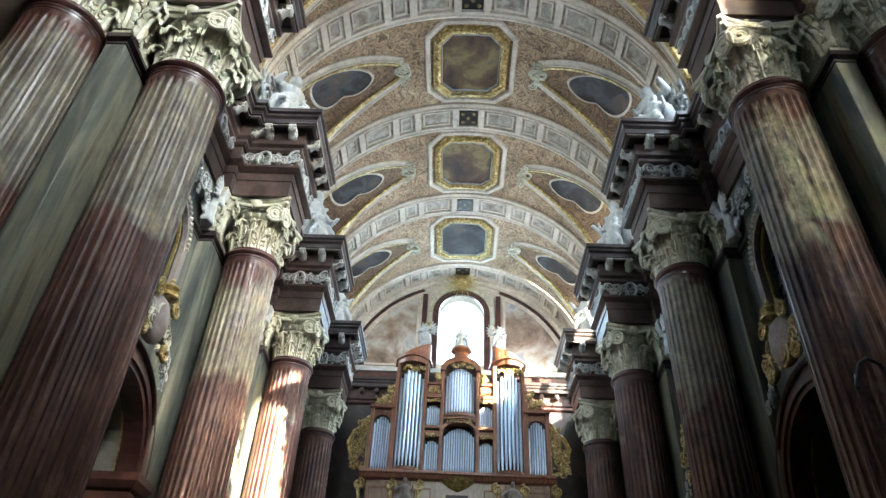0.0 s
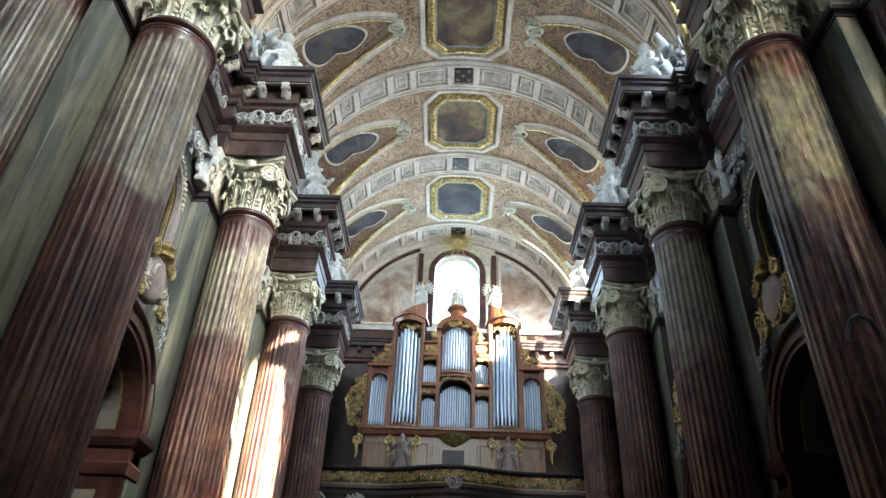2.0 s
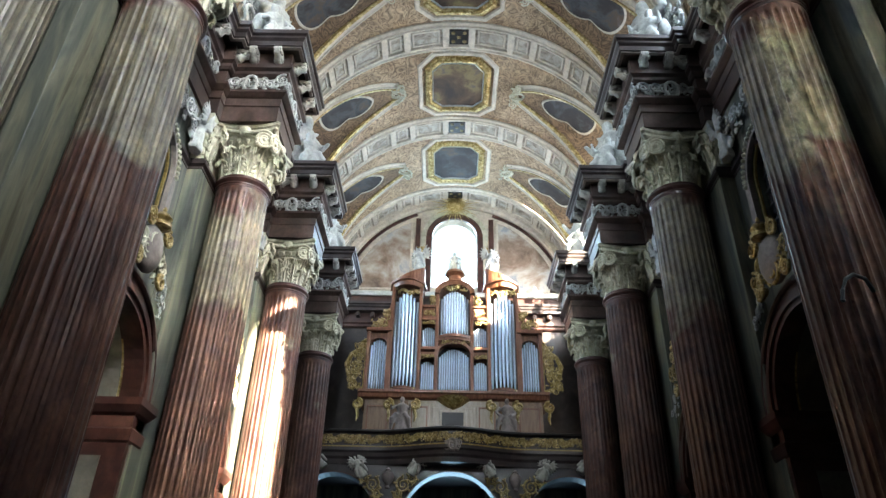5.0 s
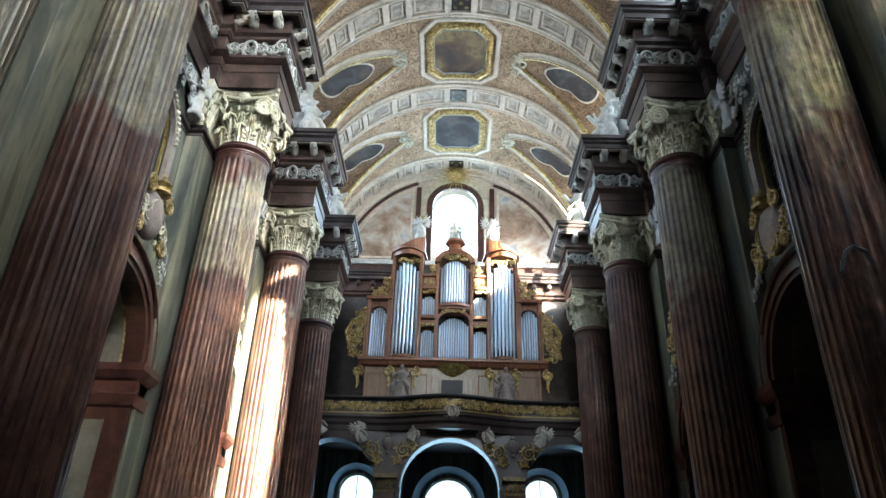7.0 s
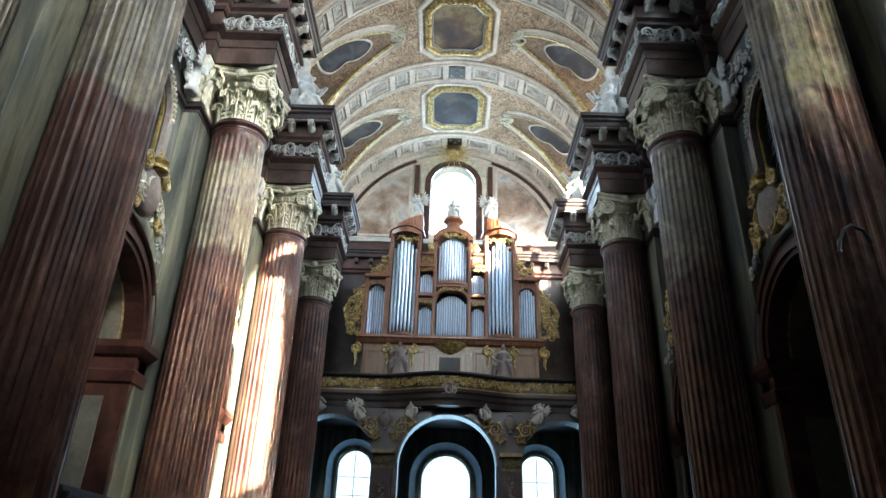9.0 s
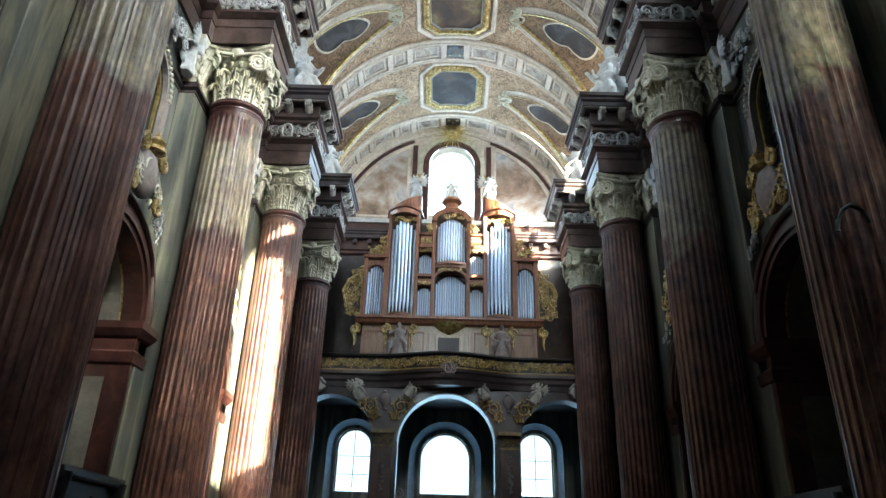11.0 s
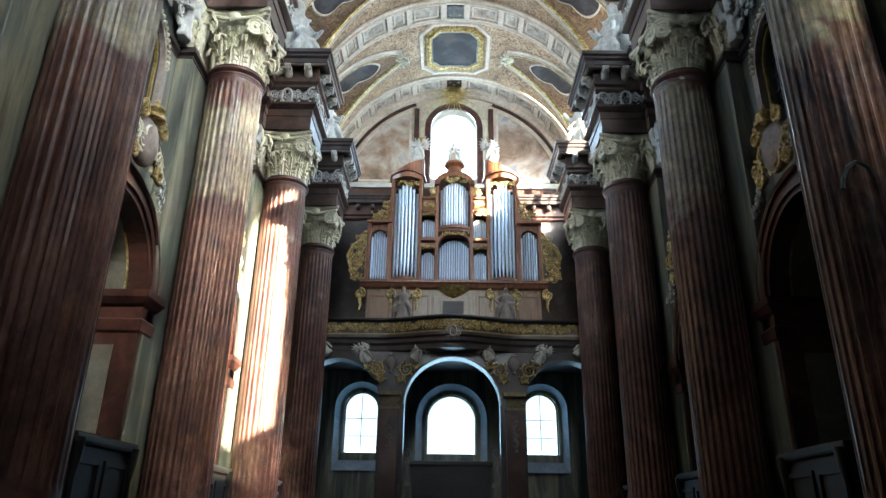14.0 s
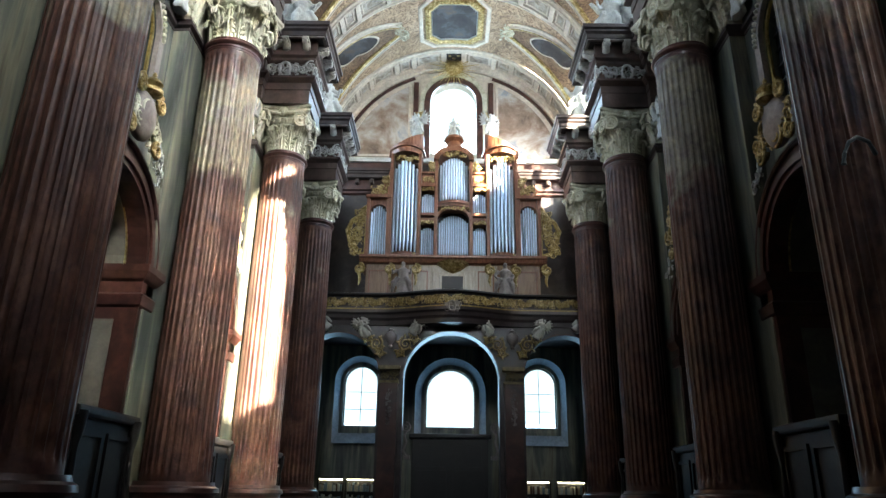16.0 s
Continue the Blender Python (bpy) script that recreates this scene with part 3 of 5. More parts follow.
def leaf(width, height, lean, curl):
    """One acanthus leaf with lobed edges and ribs that stands on the bell and rolls over at its tip; +x is outwards."""
    bm = bmesh.new()
    rows, cols = 18, 10
    rings = []
    for i in range(rows + 1):
        v = i / rows
        lobe = abs(math.sin(v * 4.5 * math.pi)) ** 0.6
        w = width * 0.5 * (0.72 + 0.32 * math.sin(math.pi * min(1, v * 1.15))) * (0.74 + 0.3 * lobe) * (1 - 0.55 * max(0, v - 0.7) / 0.3)
        if v < 0.66:
            q = v / 0.66
            x, z, nx, nz = lean * q * q, height * 0.86 * q, 1.0, 0.0
        else:
            a = (v - 0.66) / 0.34 * 3.7
            x, z = lean + curl * 0.5 * (1 - math.cos(a)), height * 0.86 + curl * 0.62 * math.sin(a)
            nx, nz = math.cos(a), -math.sin(a)
        front, back = [], []
        for j in range(cols + 1):
            u = -1 + 2 * j / cols
            bulge = 0.045 * (1 - u * u) + 0.022 * math.cos(u * 12.5) + (0.018 if abs(u) < 0.1 else 0.0)
            front.append((x + nx * bulge, w * u, z + nz * bulge - 0.06 * height * abs(u) * lobe))
            back.append((x + nx * (bulge - 0.035), w * u, z + nz * (bulge - 0.035) - 0.06 * height * abs(u) * lobe))
        rings.append(front + back[::-1])
    skin(bm, rings)
    return bm


def volute(bm, r, thick, turns=2.2, sign=1):
    """A spiral scroll in the xz plane, thickest outside."""
    pts, tap = [], []
    n = int(turns * 14)
    for k in range(n + 1):
        q = k / n
        a = sign * q * turns * 2 * math.pi + math.pi / 2
        rr = r * (1 - 0.86 * q)
        pts.append((rr * math.cos(a), 0.03 * q, rr * math.sin(a)))
        tap.append(1.0 - 0.55 * q)
    tube(bm, pts, thick, 7, tap)
    return bm


def turned(bm, m):
    bmesh.ops.transform(bm, matrix=m, verts=bm.verts)
    return bm


def absorb(bm, other):
    me = bpy.data.meshes.new("tmp")
    other.to_mesh(me)
    other.free()
    bm.from_mesh(me)
    bpy.data.meshes.remove(me)
    return bm


def build_column():
    col = thing("column", label="tall fluted column of polished red-brown marble with a cream capital", category="column", group="nave columns")
    bm = box(bmesh.new(), -1.08, 1.08, -1.08, 1.08, 0, 0.95)
    part("pedestal", box(bm, -1.16, 1.16, -1.16, 1.16, 0.95, 1.14), M_DARK, col)
    part("base", lathe(bmesh.new(), [(0.7, 1.14), (1.1, 1.14), (1.12, 1.24), (1.1, 1.34), (1.0, 1.38), (0.94, 1.44), (0.95, 1.5), (1.02, 1.55), (1.0, 1.64), (0.92, 1.68), (0.9, 1.76), (0.7, 1.76)], 48), M_RED, col, "dark moulded stone base", smooth=True)
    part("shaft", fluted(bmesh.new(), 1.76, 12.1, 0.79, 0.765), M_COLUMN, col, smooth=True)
    part("neck_ring", lathe(bmesh.new(), [(0.6, 12.08), (0.775, 12.08), (0.785, 12.14), (0.8, 12.15), (0.8, 12.2), (0.835, 12.22), (0.86, 12.28), (0.835, 12.34), (0.785, 12.35), (0.785, 12.42), (0.5, 12.42)], 48), M_RED, col, "dark red polished ring", smooth=True)
    cap = part("capital", lathe(bmesh.new(), [(0.5, 12.4), (0.7, 12.4), (0.68, 12.7), (0.69, 13.1), (0.72, 13.3), (0.77, 13.32), (0.79, 13.37), (0.75, 13.41), (0.84, 13.5), (0.87, 13.58), (0.82, 13.62), (0.86, 13.72), (0.7, 13.8)], 40), M_STUCCO, col, "cream stucco capital with acanthus leaves and scrolls", smooth=True)
    for n, z, w, h, lean, curl, r, off in ((8, 12.42, 0.5, 0.46, 0.06, 0.2, 0.71, 0.0), (8, 12.45, 0.5, 0.8, 0.1, 0.24, 0.69, 22.5), (8, 12.75, 0.26, 0.6, 0.05, 0.14, 0.71, 0.0)):
        lf = None
        for k in range(n):
            m = pose(0, 0, z, 0, 0, off + 360 * k / n) @ pose(r, 0, 0)
            if lf is None:
                lf = part("leaf", leaf(w, h, lean, curl), M_STUCCO, cap, smooth=True, m=m)
            else:
                again(lf, cap, m)
    vol = None
    for k in range(4):
        for e in (-1, 1):
            m = pose(0, 0, 13.5, 0, 0, 90 * k) @ pose(0.93, e * 0.66, 0, 0, 0, 90 + 18 * e)
            if e > 0:
                m = m @ Matrix.Diagonal((-1, 1, 1, 1))
            if vol is None:
                bm = volute(bmesh.new(), 0.29, 0.058, 2.8)
                lathe_ball = bmesh.new()
                bmesh.ops.create_icosphere(lathe_ball, subdivisions=1, radius=0.07)
                absorb(bm, lathe_ball)
                tube(bm, [(0.0, 0.0, 0.29), (0.3, 0.05, 0.23), (0.6, 0.12, 0.16)], 0.055, 7)
                lathe(bm, [(0.02, -0.02), (0.27, -0.02), (0.27, 0.0), (0.02, 0.0)], 16)
                disc = [v for v in bm.verts[-64:]]
                bmesh.ops.rotate(bm, verts=disc, cent=(0, 0, 0), matrix=Matrix.Rotation(math.pi / 2, 3, 'X'))
                vol = part("scroll", bm, M_STUCCO, cap, smooth=True, m=m)
            else:
                again(vol, cap, m)
    egg = None
    for k in range(20):
        m = pose(0, 0, 13.51, 0, 0, 18 * k + 9) @ pose(0.85, 0, 0)
        if egg is None:
            bm = bmesh.new()
            bmesh.ops.create_icosphere(bm, subdivisions=1, radius=0.075)
            egg = part("egg", turned(bm, Matrix.Diagonal((0.8, 0.85, 1.2, 1))), M_STUCCO, cap, smooth=True, m=m)
        else:
            again(egg, cap, m)
    tendril = None
    for k in range(4):
        m = pose(0, 0, 12.75, 0, 0, 45 + 90 * k)
        if tendril is None:
            tendril = part("corner_leaf", leaf(0.42, 0.75, 0.3, 0.24), M_STUCCO, cap, smooth=True, m=m @ pose(0.7, 0, 0))
        else:
            again(tendril, cap, m @ pose(0.7, 0, 0))
    ros = None
    for k in range(4):
        m = pose(0, 0, 13.78, 0, 0, 90 * k) @ pose(0.9, 0, 0, 0, 90, 0)
        if ros is None:
            bm = lathe(bmesh.new(), [(0.02, 0.16), (0.09, 0.15), (0.16, 0.08), (0.2, 0.02), (0.14, -0.04)], 12)
            ros = part("rosette", bm, M_STUCCO, cap, smooth=True, m=m)
        else:
            again(ros, cap, m)
    # abacus with hollowed sides and cut corners
    bm = bmesh.new()
    out = []
    for k in range(4):
        for j in range(9):
            u = -1 + j / 4
            d = 0.84 + 0.2 * u * u
            a = radians(90 * k)
            x, y = d, u * 0.98
            out.append((x * math.cos(a) - y * math.sin(a), x * math.sin(a) + y * math.cos(a)))
    skin(bm, [[(x * f, y * f, z) for x, y in out] for f, z in ((0.9, 13.76), (0.97, 13.82), (0.97, 13.9), (1.03, 13.94), (1.03, 14.04), (0.9, 14.045))])
    part("abacus", bm, M_STUCCO, cap)
    return col


COL = build_column()


def modillions(s):
    """Stone brackets under the cornice, on the block over each column and along the wall."""
    root = ENT[s]
    bm = bmesh.new()
    tube(bm, [(-0.08, 0, 0.0), (0.0, 0, -0.09), (0.1, 0, -0.1), (0.2, 0, -0.02), (0.3, 0, 0.03), (0.37, 0, 0.0)], 0.115, 10, [0.7, 1.05, 1.1, 0.85, 1.0, 0.6])
    box(bm, -0.08, 0.36, -0.11, 0.11, 0.07, 0.2, 0.02)
    for e in (-1, 1):
        absorb(bm, turned(volute(bmesh.new(), 0.11, 0.035, 1.6, -1), pose(0.05, e * 0.1, -0.06)))
        absorb(bm, turned(volute(bmesh.new(), 0.07, 0.028, 1.5, 1), pose(0.3, e * 0.1, 0.02)))
    first = None
    spots = []
    for yc in PIERS:
        for y in (-0.72, 0.0, 0.72):
            spots.append((4.86, yc + y, 180))
        for x in (5.2, 5.9):
            spots.append((x, yc - 1.09, -90))
        spots.append((6.41, yc - 1.2, 180))
        for y in (1.75, 2.45, 3.15, 3.85):
            if yc + y < 33:
                spots.append((6.72, yc + y, 180))
    for x, y, turn in spots:
        m = pose(s * x, y, 16.24, 0, 0, turn if s > 0 else (180 - turn))
        if first is None:
            first = part("bracket", bm, M_BRACKET, root, "grey stone bracket", smooth=True, m=m)
        else:
            again(first, root, m)


for s in (-1, 1):
    modillions(s)


def foliage(bm, w, h, seed, n=9, lift=0.05, eye=True):
    """Relief of scrolls and leaves in the xz plane, about w by h, centred; y is towards the wall."""
    rnd = random.Random(seed)
    for k in range(n):
        side = -1 if k % 2 else 1
        q = (k // 2 + 0.5) / ((n + 1) // 2)
        r = h * rnd.uniform(0.16, 0.3)
        v = turned(volute(bmesh.new(), r, 0.014 + 0.11 * r, 1.7, side), pose(side * w * 0.5 * q, -lift * rnd.uniform(0.4, 1.2), rnd.uniform(-0.25, 0.25) * h, 0, rnd.uniform(-180, 180), 0))
        absorb(bm, v)
    for k in range(n * 3):
        x, z = rnd.uniform(-0.5, 0.5) * w, rnd.uniform(-0.45, 0.45) * h
        r = rnd.uniform(0.035, 0.075) * h + 0.012
        b = bmesh.new()
        bmesh.ops.create_icosphere(b, subdivisions=1, radius=r)
        absorb(bm, turned(b, pose(x, -lift * 0.3, z, rnd.uniform(0, 90), rnd.uniform(-90, 90), 0) @ Matrix.Diagonal((1.7, 0.6, 0.8, 1))))
    if eye:
        tube(bm, [(0.26 * h * math.cos(a), -lift, 0.4 * h * math.sin(a)) for a in [2 * math.pi * k / 20 for k in range(21)]], 0.03 + 0.03 * h, 6)
    return bm


def frieze_reliefs(s):
    root = ENT[s]
    face = part("relief", foliage(bmesh.new(), 1.9, 0.7, 3, 15, 0.09), M_WHITE, root, "grey-white stucco frieze relief of scrolls round an oval", smooth=True, m=pose(s * 5.9, PIERS[0] - 0.98, 15.33))
    flank = None
    for yc in PIERS:
        if yc != PIERS[0]:
            again(face, root, pose(s * 5.9, yc - 0.98, 15.33))
        again(face, root, pose(s * 4.97, yc, 15.33, 0, 0, -90 if s < 0 else -90) @ (Matrix.Identity(4) if s > 0 else pose(0, 0, 0, 0, 0, 180)))
        for y in (2.0, 3.6):
            if yc + y < 33:
                again(face, root, pose(s * 6.84, yc + y, 15.33, 0, 0, -90 if s > 0 else 90))


for s in (-1, 1):
    frieze_reliefs(s)

# ---- vault ornament ----
def on_vault(x, y, d=0.0):
    """Point on the vault's underside, d below it."""
    a = math.asin(max(-1, min(1, x / VR)))
    return ((VR - d) * math.sin(a), y, VZ + (VR - d) * math.cos(a))


def octagon(hx, hy, cut):
    hx, hy, cut = hx * 0.93, hy * 0.96, cut * 0.95
    pts = [(-hx, -hy + cut), (-hx + cut, -hy), (hx - cut, -hy), (hx, -hy + cut), (hx, hy - cut), (hx - cut, hy), (-hx + cut, hy), (-hx, hy - cut)]
    out = []
    for a, b in zip(pts, pts[1:] + pts[:1]):
        for k in range(4):
            q = k / 4
            out.append((a[0] + (b[0] - a[0]) * q, a[1] + (b[1] - a[1]) * q))
    return out


def ring_frame(yb, outlines, depths):
    """A moulded frame on the vault between outlines, at the given depths below it."""
    bm = bmesh.new()
    cols = [[on_vault(x, yb + y, d) for x, y in o] for o, d in zip(outlines, depths)]
    skin(bm, cols, True, False)
    return bm


def ceiling_painting(yb):
    root = tagged(thing("ceiling_painting", label="dark octagonal ceiling painting in a gilt and cream frame", category="painting", group="vault paintings"))
    oc = [octagon(*q) for q in ((2.05, 2.2, 0.75), (2.0, 2.15, 0.73), (1.86, 2.0, 0.68), (1.8, 1.95, 0.66))]
    part("outer_frame", ring_frame(yb, oc, (-0.02, 0.1, 0.1, -0.02)), M_CREAM, root, "cream plaster moulding")
    oc = [octagon(*q) for q in ((1.7, 1.88, 0.62), (1.66, 1.84, 0.6), (1.5, 1.68, 0.55), (1.36, 1.54, 0.5), (1.33, 1.5, 0.48))]
    gilt = part("gilt_frame", ring_frame(yb, oc, (0.0, 0.12, 0.17, 0.12, 0.0)), M_GOLD, root, "broad gilt frame carved with leaves")
    rnd = random.Random(int(yb * 10))
    line = octagon(1.5, 1.68, 0.55)
    boss = None
    for a, b in zip(line, line[1:] + line[:1]):
        for q in (0.0, 0.5):
            x, y = a[0] + (b[0] - a[0]) * q, a[1] + (b[1] - a[1]) * q
            m = Matrix.Translation(on_vault(x, yb + y, 0.16)) @ pose(0, 0, 0, 0, 0, rnd.uniform(0, 180)) @ Matrix.Diagonal((1.3, 0.7, 0.7, 1))
            if boss is None:
                c = bmesh.new()
                bmesh.ops.create_icosphere(c, subdivisions=1, radius=0.085)
                boss = part("leaf_boss", c, M_GOLD, gilt, smooth=True, m=m)
            else:
                again(boss, gilt, m)
    oc = [octagon(*q) for q in ((1.33, 1.5, 0.48), (1.3, 1.47, 0.47), (1.27, 1.44, 0.46))]
    part("bead", ring_frame(yb, oc, (0.06, 0.13, 0.03)), M_WHITE, root, "thin white bead")
    bm = bmesh.new()
    o = octagon(1.29, 1.46, 0.46)
    skin(bm, [[on_vault(x * f, yb + y * f, 0.04) for x, y in o] for f in (1, 0.66, 0.33, 0.002)], True, False)
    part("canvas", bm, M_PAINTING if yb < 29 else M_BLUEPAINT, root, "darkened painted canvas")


for yb in BAYS:
    ceiling_painting(yb)


def lunette_rims(s, yb):
    """Cream and gilt mouldings along the groins of a lunette, with a scroll at their meeting point."""
    root = tagged(thing("ceiling_moulding", label="cream moulding with gilt beading round a vault lunette", category="moulding", group="lunette mouldings", kind="structure"))
    for e in (-1, 1):
        bm, gm = bmesh.new(), bmesh.new()
        rings, gild = [], []
        for k in range(25):
            ax = LUN_X0 - 0.12 + (6.9 - LUN_X0 + 0.12) * k / 24
            w = lun_half(max(ax, LUN_X0 - 0.01))
            a = [on_vault(s * ax, yb + e * (w + o), d) for o, d in ((0.4, -0.05), (0.38, 0.05), (0.32, 0.06), (0.3, 0.02), (0.14, 0.02), (0.12, 0.08), (0.07, 0.09), (0.05, 0.03), (-0.03, 0.0), (-0.03, -0.08))]
            rings.append(a)
            gild.append([on_vault(s * ax, yb + e * (w + o), d) for o, d in ((0.05, 0.0), (0.04, 0.11), (-0.08, 0.07), (-0.08, -0.06))])
        part("moulding", skin_bm(rings), M_CREAM, root)
        part("gilt_beading", skin_bm(gild), M_GOLD, root)
    bm = turned(foliage(bmesh.new(), 1.25, 0.8, int(yb) + (7 if s > 0 else 0), 9, 0.08, True), Matrix.Translation(on_vault(s * 2.85, yb, 0.08)) @ pose(0, 0, 0, 90, 0, 90))
    part("scroll", bm, M_STUCCO, root, "cream shell scroll", smooth=True)


def skin_bm(rings, closed=True):
    bm = bmesh.new()
    skin(bm, rings, closed, closed)
    return bm


def web_point(s, yb, ax, u, d=0.0):
    w, z = lun_half(ax), vault_z(ax)
    return (s * ax, yb + w * u, z + (lun_top(ax) - z) * (1 - abs(u) ** 2.2) ** 0.5 - d)


def bean(n=48):
    """Outline of the two-lobed medallion in (length, width), -1 to 1."""
    out = []
    for k in range(n):
        a = 2 * math.pi * k / n
        r = 1.0 - 0.1 * math.exp(-((a - 1.5 * math.pi) / 0.45) ** 2) - 0.42 * math.exp(-((a - 0.5 * math.pi) / 0.45) ** 2)
        out.append((r * math.cos(a), r * math.sin(a)))
    return out


def medallion(s, yb):
    root = tagged(thing("lunette_painting", label="dark blue-grey medallion painting with a pale outline", category="painting", group="lunette paintings"))
    o = bean()

    def at(p, q, f, d):
        return web_point(s, yb, 5.15 + 1.12 * p * f, -0.15 + 0.72 * q * f, d)
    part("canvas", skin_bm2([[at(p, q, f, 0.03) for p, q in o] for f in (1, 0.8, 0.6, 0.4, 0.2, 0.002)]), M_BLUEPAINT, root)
    part("frame", skin_bm2([[at(p, q, f, d) for p, q in o] for f, d in ((1.07, 0.0), (1.06, 0.07), (1.0, 0.07), (0.99, 0.0))]), M_CREAM, root, "thin cream frame")


def skin_bm2(rings):
    bm = bmesh.new()
    skin(bm, rings, True, False)
    return bm


for s in (-1, 1):
    for yb in BAYS:
        lunette_rims(s, yb)
        medallion(s, yb)

# gilt sunburst over the west window
def sunburst():
    root = tagged(thing("sunburst", pose(0.02, 33.45, 24.75), label="gilt sunburst with long rays over the west window", category="ornament"))
    bm = bmesh.new()
    part("disc", turned(lathe(bm, [(0.02, 0.12), (0.38, 0.1), (0.5, 0.02), (0.5, -0.05)], 24), pose(0, 0, 0, 90, 0, 0)), M_GOLD, root, smooth=True)
    ray = None
    for k in range(36):
        ln = (1.32, 0.95, 1.15, 0.88)[k % 4]
        m = pose(0, 0, 0, 0, 10 * k, 0) @ Matrix.Diagonal((1, 1, ln, 1))
        if ray is None:
            b = bmesh.new()
            skin(b, [[(-0.05, 0, 0.34), (0, -0.06, 0.34), (0.05, 0, 0.34), (0, 0.03, 0.34)], [(-0.006, 0, 1.1), (0, -0.01, 1.1), (0.006, 0, 1.1), (0, 0.01, 1.1)]])
            ray = part("ray", b, M_GOLD, root, m=m)
        else:
            again(ray, root, m)


sunburst()

# ---- west wall dressings ----
def on_west(u, v, d):
    return (u, END - 0.002 - d, v)


def west_dressings():
    c, h, z0, sp = WIN["c"], WIN["half"], WIN["z0"], WIN["spring"]

    def ol(e, z=None):
        return arch_outline(c, h + e, (z0 if z is None else z), sp)[1:] + [(c - h - e, z0 if z is None else z)]
    sur = part("window_surround", band(bmesh.new(), ol(0.0, 19.1), ol(0.34, 19.1), on_west, 0.14), M_RED)
    tagged(sur, "dark red marble surround of the tall west window", "window surround", kind="structure")
    st = part("window_trim", band(bmesh.new(), ol(0.36, 19.1), ol(0.62, 19.1), on_west, 0.1), M_STUCCO)
    tagged(st, "grey stucco moulding round the west window", "trim", kind="structure")
    win = tagged(thing("window_west", label="tall arched west window with bright clear glass", category="window", kind="structure"))
    bm = bmesh.new()
    slab(bm, arch_outline(c, h, z0, sp), [], lambda u, v, d: (u, END + 0.45 + d, v), 0.012)
    g = part("pane", bm, M_GLASS, win)
    g.visible_shadow = False
    for s in (-1, 1):
        pil = part("pilaster", box(bmesh.new(), c + s * 2.15 - 0.14, c + s * 2.15 + 0.14, END - 0.12, END - 0.002, 19.1, 23.95 + 0.1), M_RED)
        tagged(pil, "narrow red marble strip pilaster", "pilaster", group="west wall pilasters", kind="structure")
        fo = turned(foliage(bmesh.new(), 0.7, 0.55, 40 + s, 9, 0.05, False), pose(c + s * 1.9, END - 0.15, 21.7, 0, 90, 0))
        orn = part("gilt_drop", fo, M_GOLD)
        tagged(orn, "gilt carved drop ornament beside the window", "ornament", group="gilt drops")
        # lunette fresco with its frame
        def side_outline(r, inset):
            x0 = 2.42 + inset
            z1 = 19.25 + inset
            pts = [(x0, z1)]
            a0 = math.asin(x0 / r)
            a1 = math.acos((z1 - VZ) / r)
            for k in range(19):
                a = a1 + (a0 - a1) * k / 18
                pts.append((r * math.sin(a), VZ + r * math.cos(a)))
            return [(c + s * u, v) for u, v in pts]
        fr = part("lunette_fresco", slab(bmesh.new(), side_outline(6.0, 0.14), [], on_west, 0.02), M_FRESCO)
        tagged(fr, "faded fresco of clouds and drapery in a lunette", "fresco", group="west frescoes")
        a, b = side_outline(6.15, 0.0), side_outline(6.0, 0.14)
        part("frame", band(bmesh.new(), a + a[:1], b + b[:1], on_west, 0.07), M_CREAM, fr, "cream moulding")
        bm = bmesh.new()
        skin(bm, [[(c + s * r * math.sin(t), y, VZ + r * math.cos(t)) for r, y in ((6.28, END - 0.002), (6.28, END - 0.09), (6.44, END - 0.09), (6.44, END - 0.002))] for t in [0.36 + 1.1 * k / 24 for k in range(25)]])
        tagged(part("arch_band", bm, M_RED), "dark red painted band under the arch", "arch band", group="arch bands", kind="structure")
    for name, z0b, z1b, d, mat, lab in (("sill", 18.85, 19.1, 0.22, M_WHITE, "pale stone string course"), ("frieze_band", 18.35, 18.85, 0.08, M_RED, "red marble band under the lunette")):
        tagged(part(name, box(bmesh.new(), -6.9, 6.9, END - d, END - 0.002, z0b, z1b), mat), lab, "wall band", kind="structure")
    corn = part("cornice_west", mould(bmesh.new(), [(-6.9, END), (6.9, END)], [(d, z + 1.3) for d, z in CORONA], -1), M_DARK)
    tagged(corn, "dark marble cornice across the west wall", "cornice", kind="structure")
    bed = part("bed_moulding_west", mould(bmesh.new(), [(-6.9, END), (6.9, END)], [(d, z + 1.3) for d, z in BED], -1), M_RED)
    tagged(bed, "red marble bed moulding across the west wall", "moulding", kind="structure")
    b0 = None
    for k in range(16):
        x = -6.0 + k * 0.8
        m = pose(x, END - 0.16, 17.54, 0, 0, -90)
        if b0 is None:
            bm = bmesh.new()
            box(bm, -0.05, 0.3, -0.1, 0.1, -0.1, 0.16, 0.03)
            b0 = part("bracket", bm, M_ENT, corn, m=m)
        else:
            again(b0, corn, m)


west_dressings()


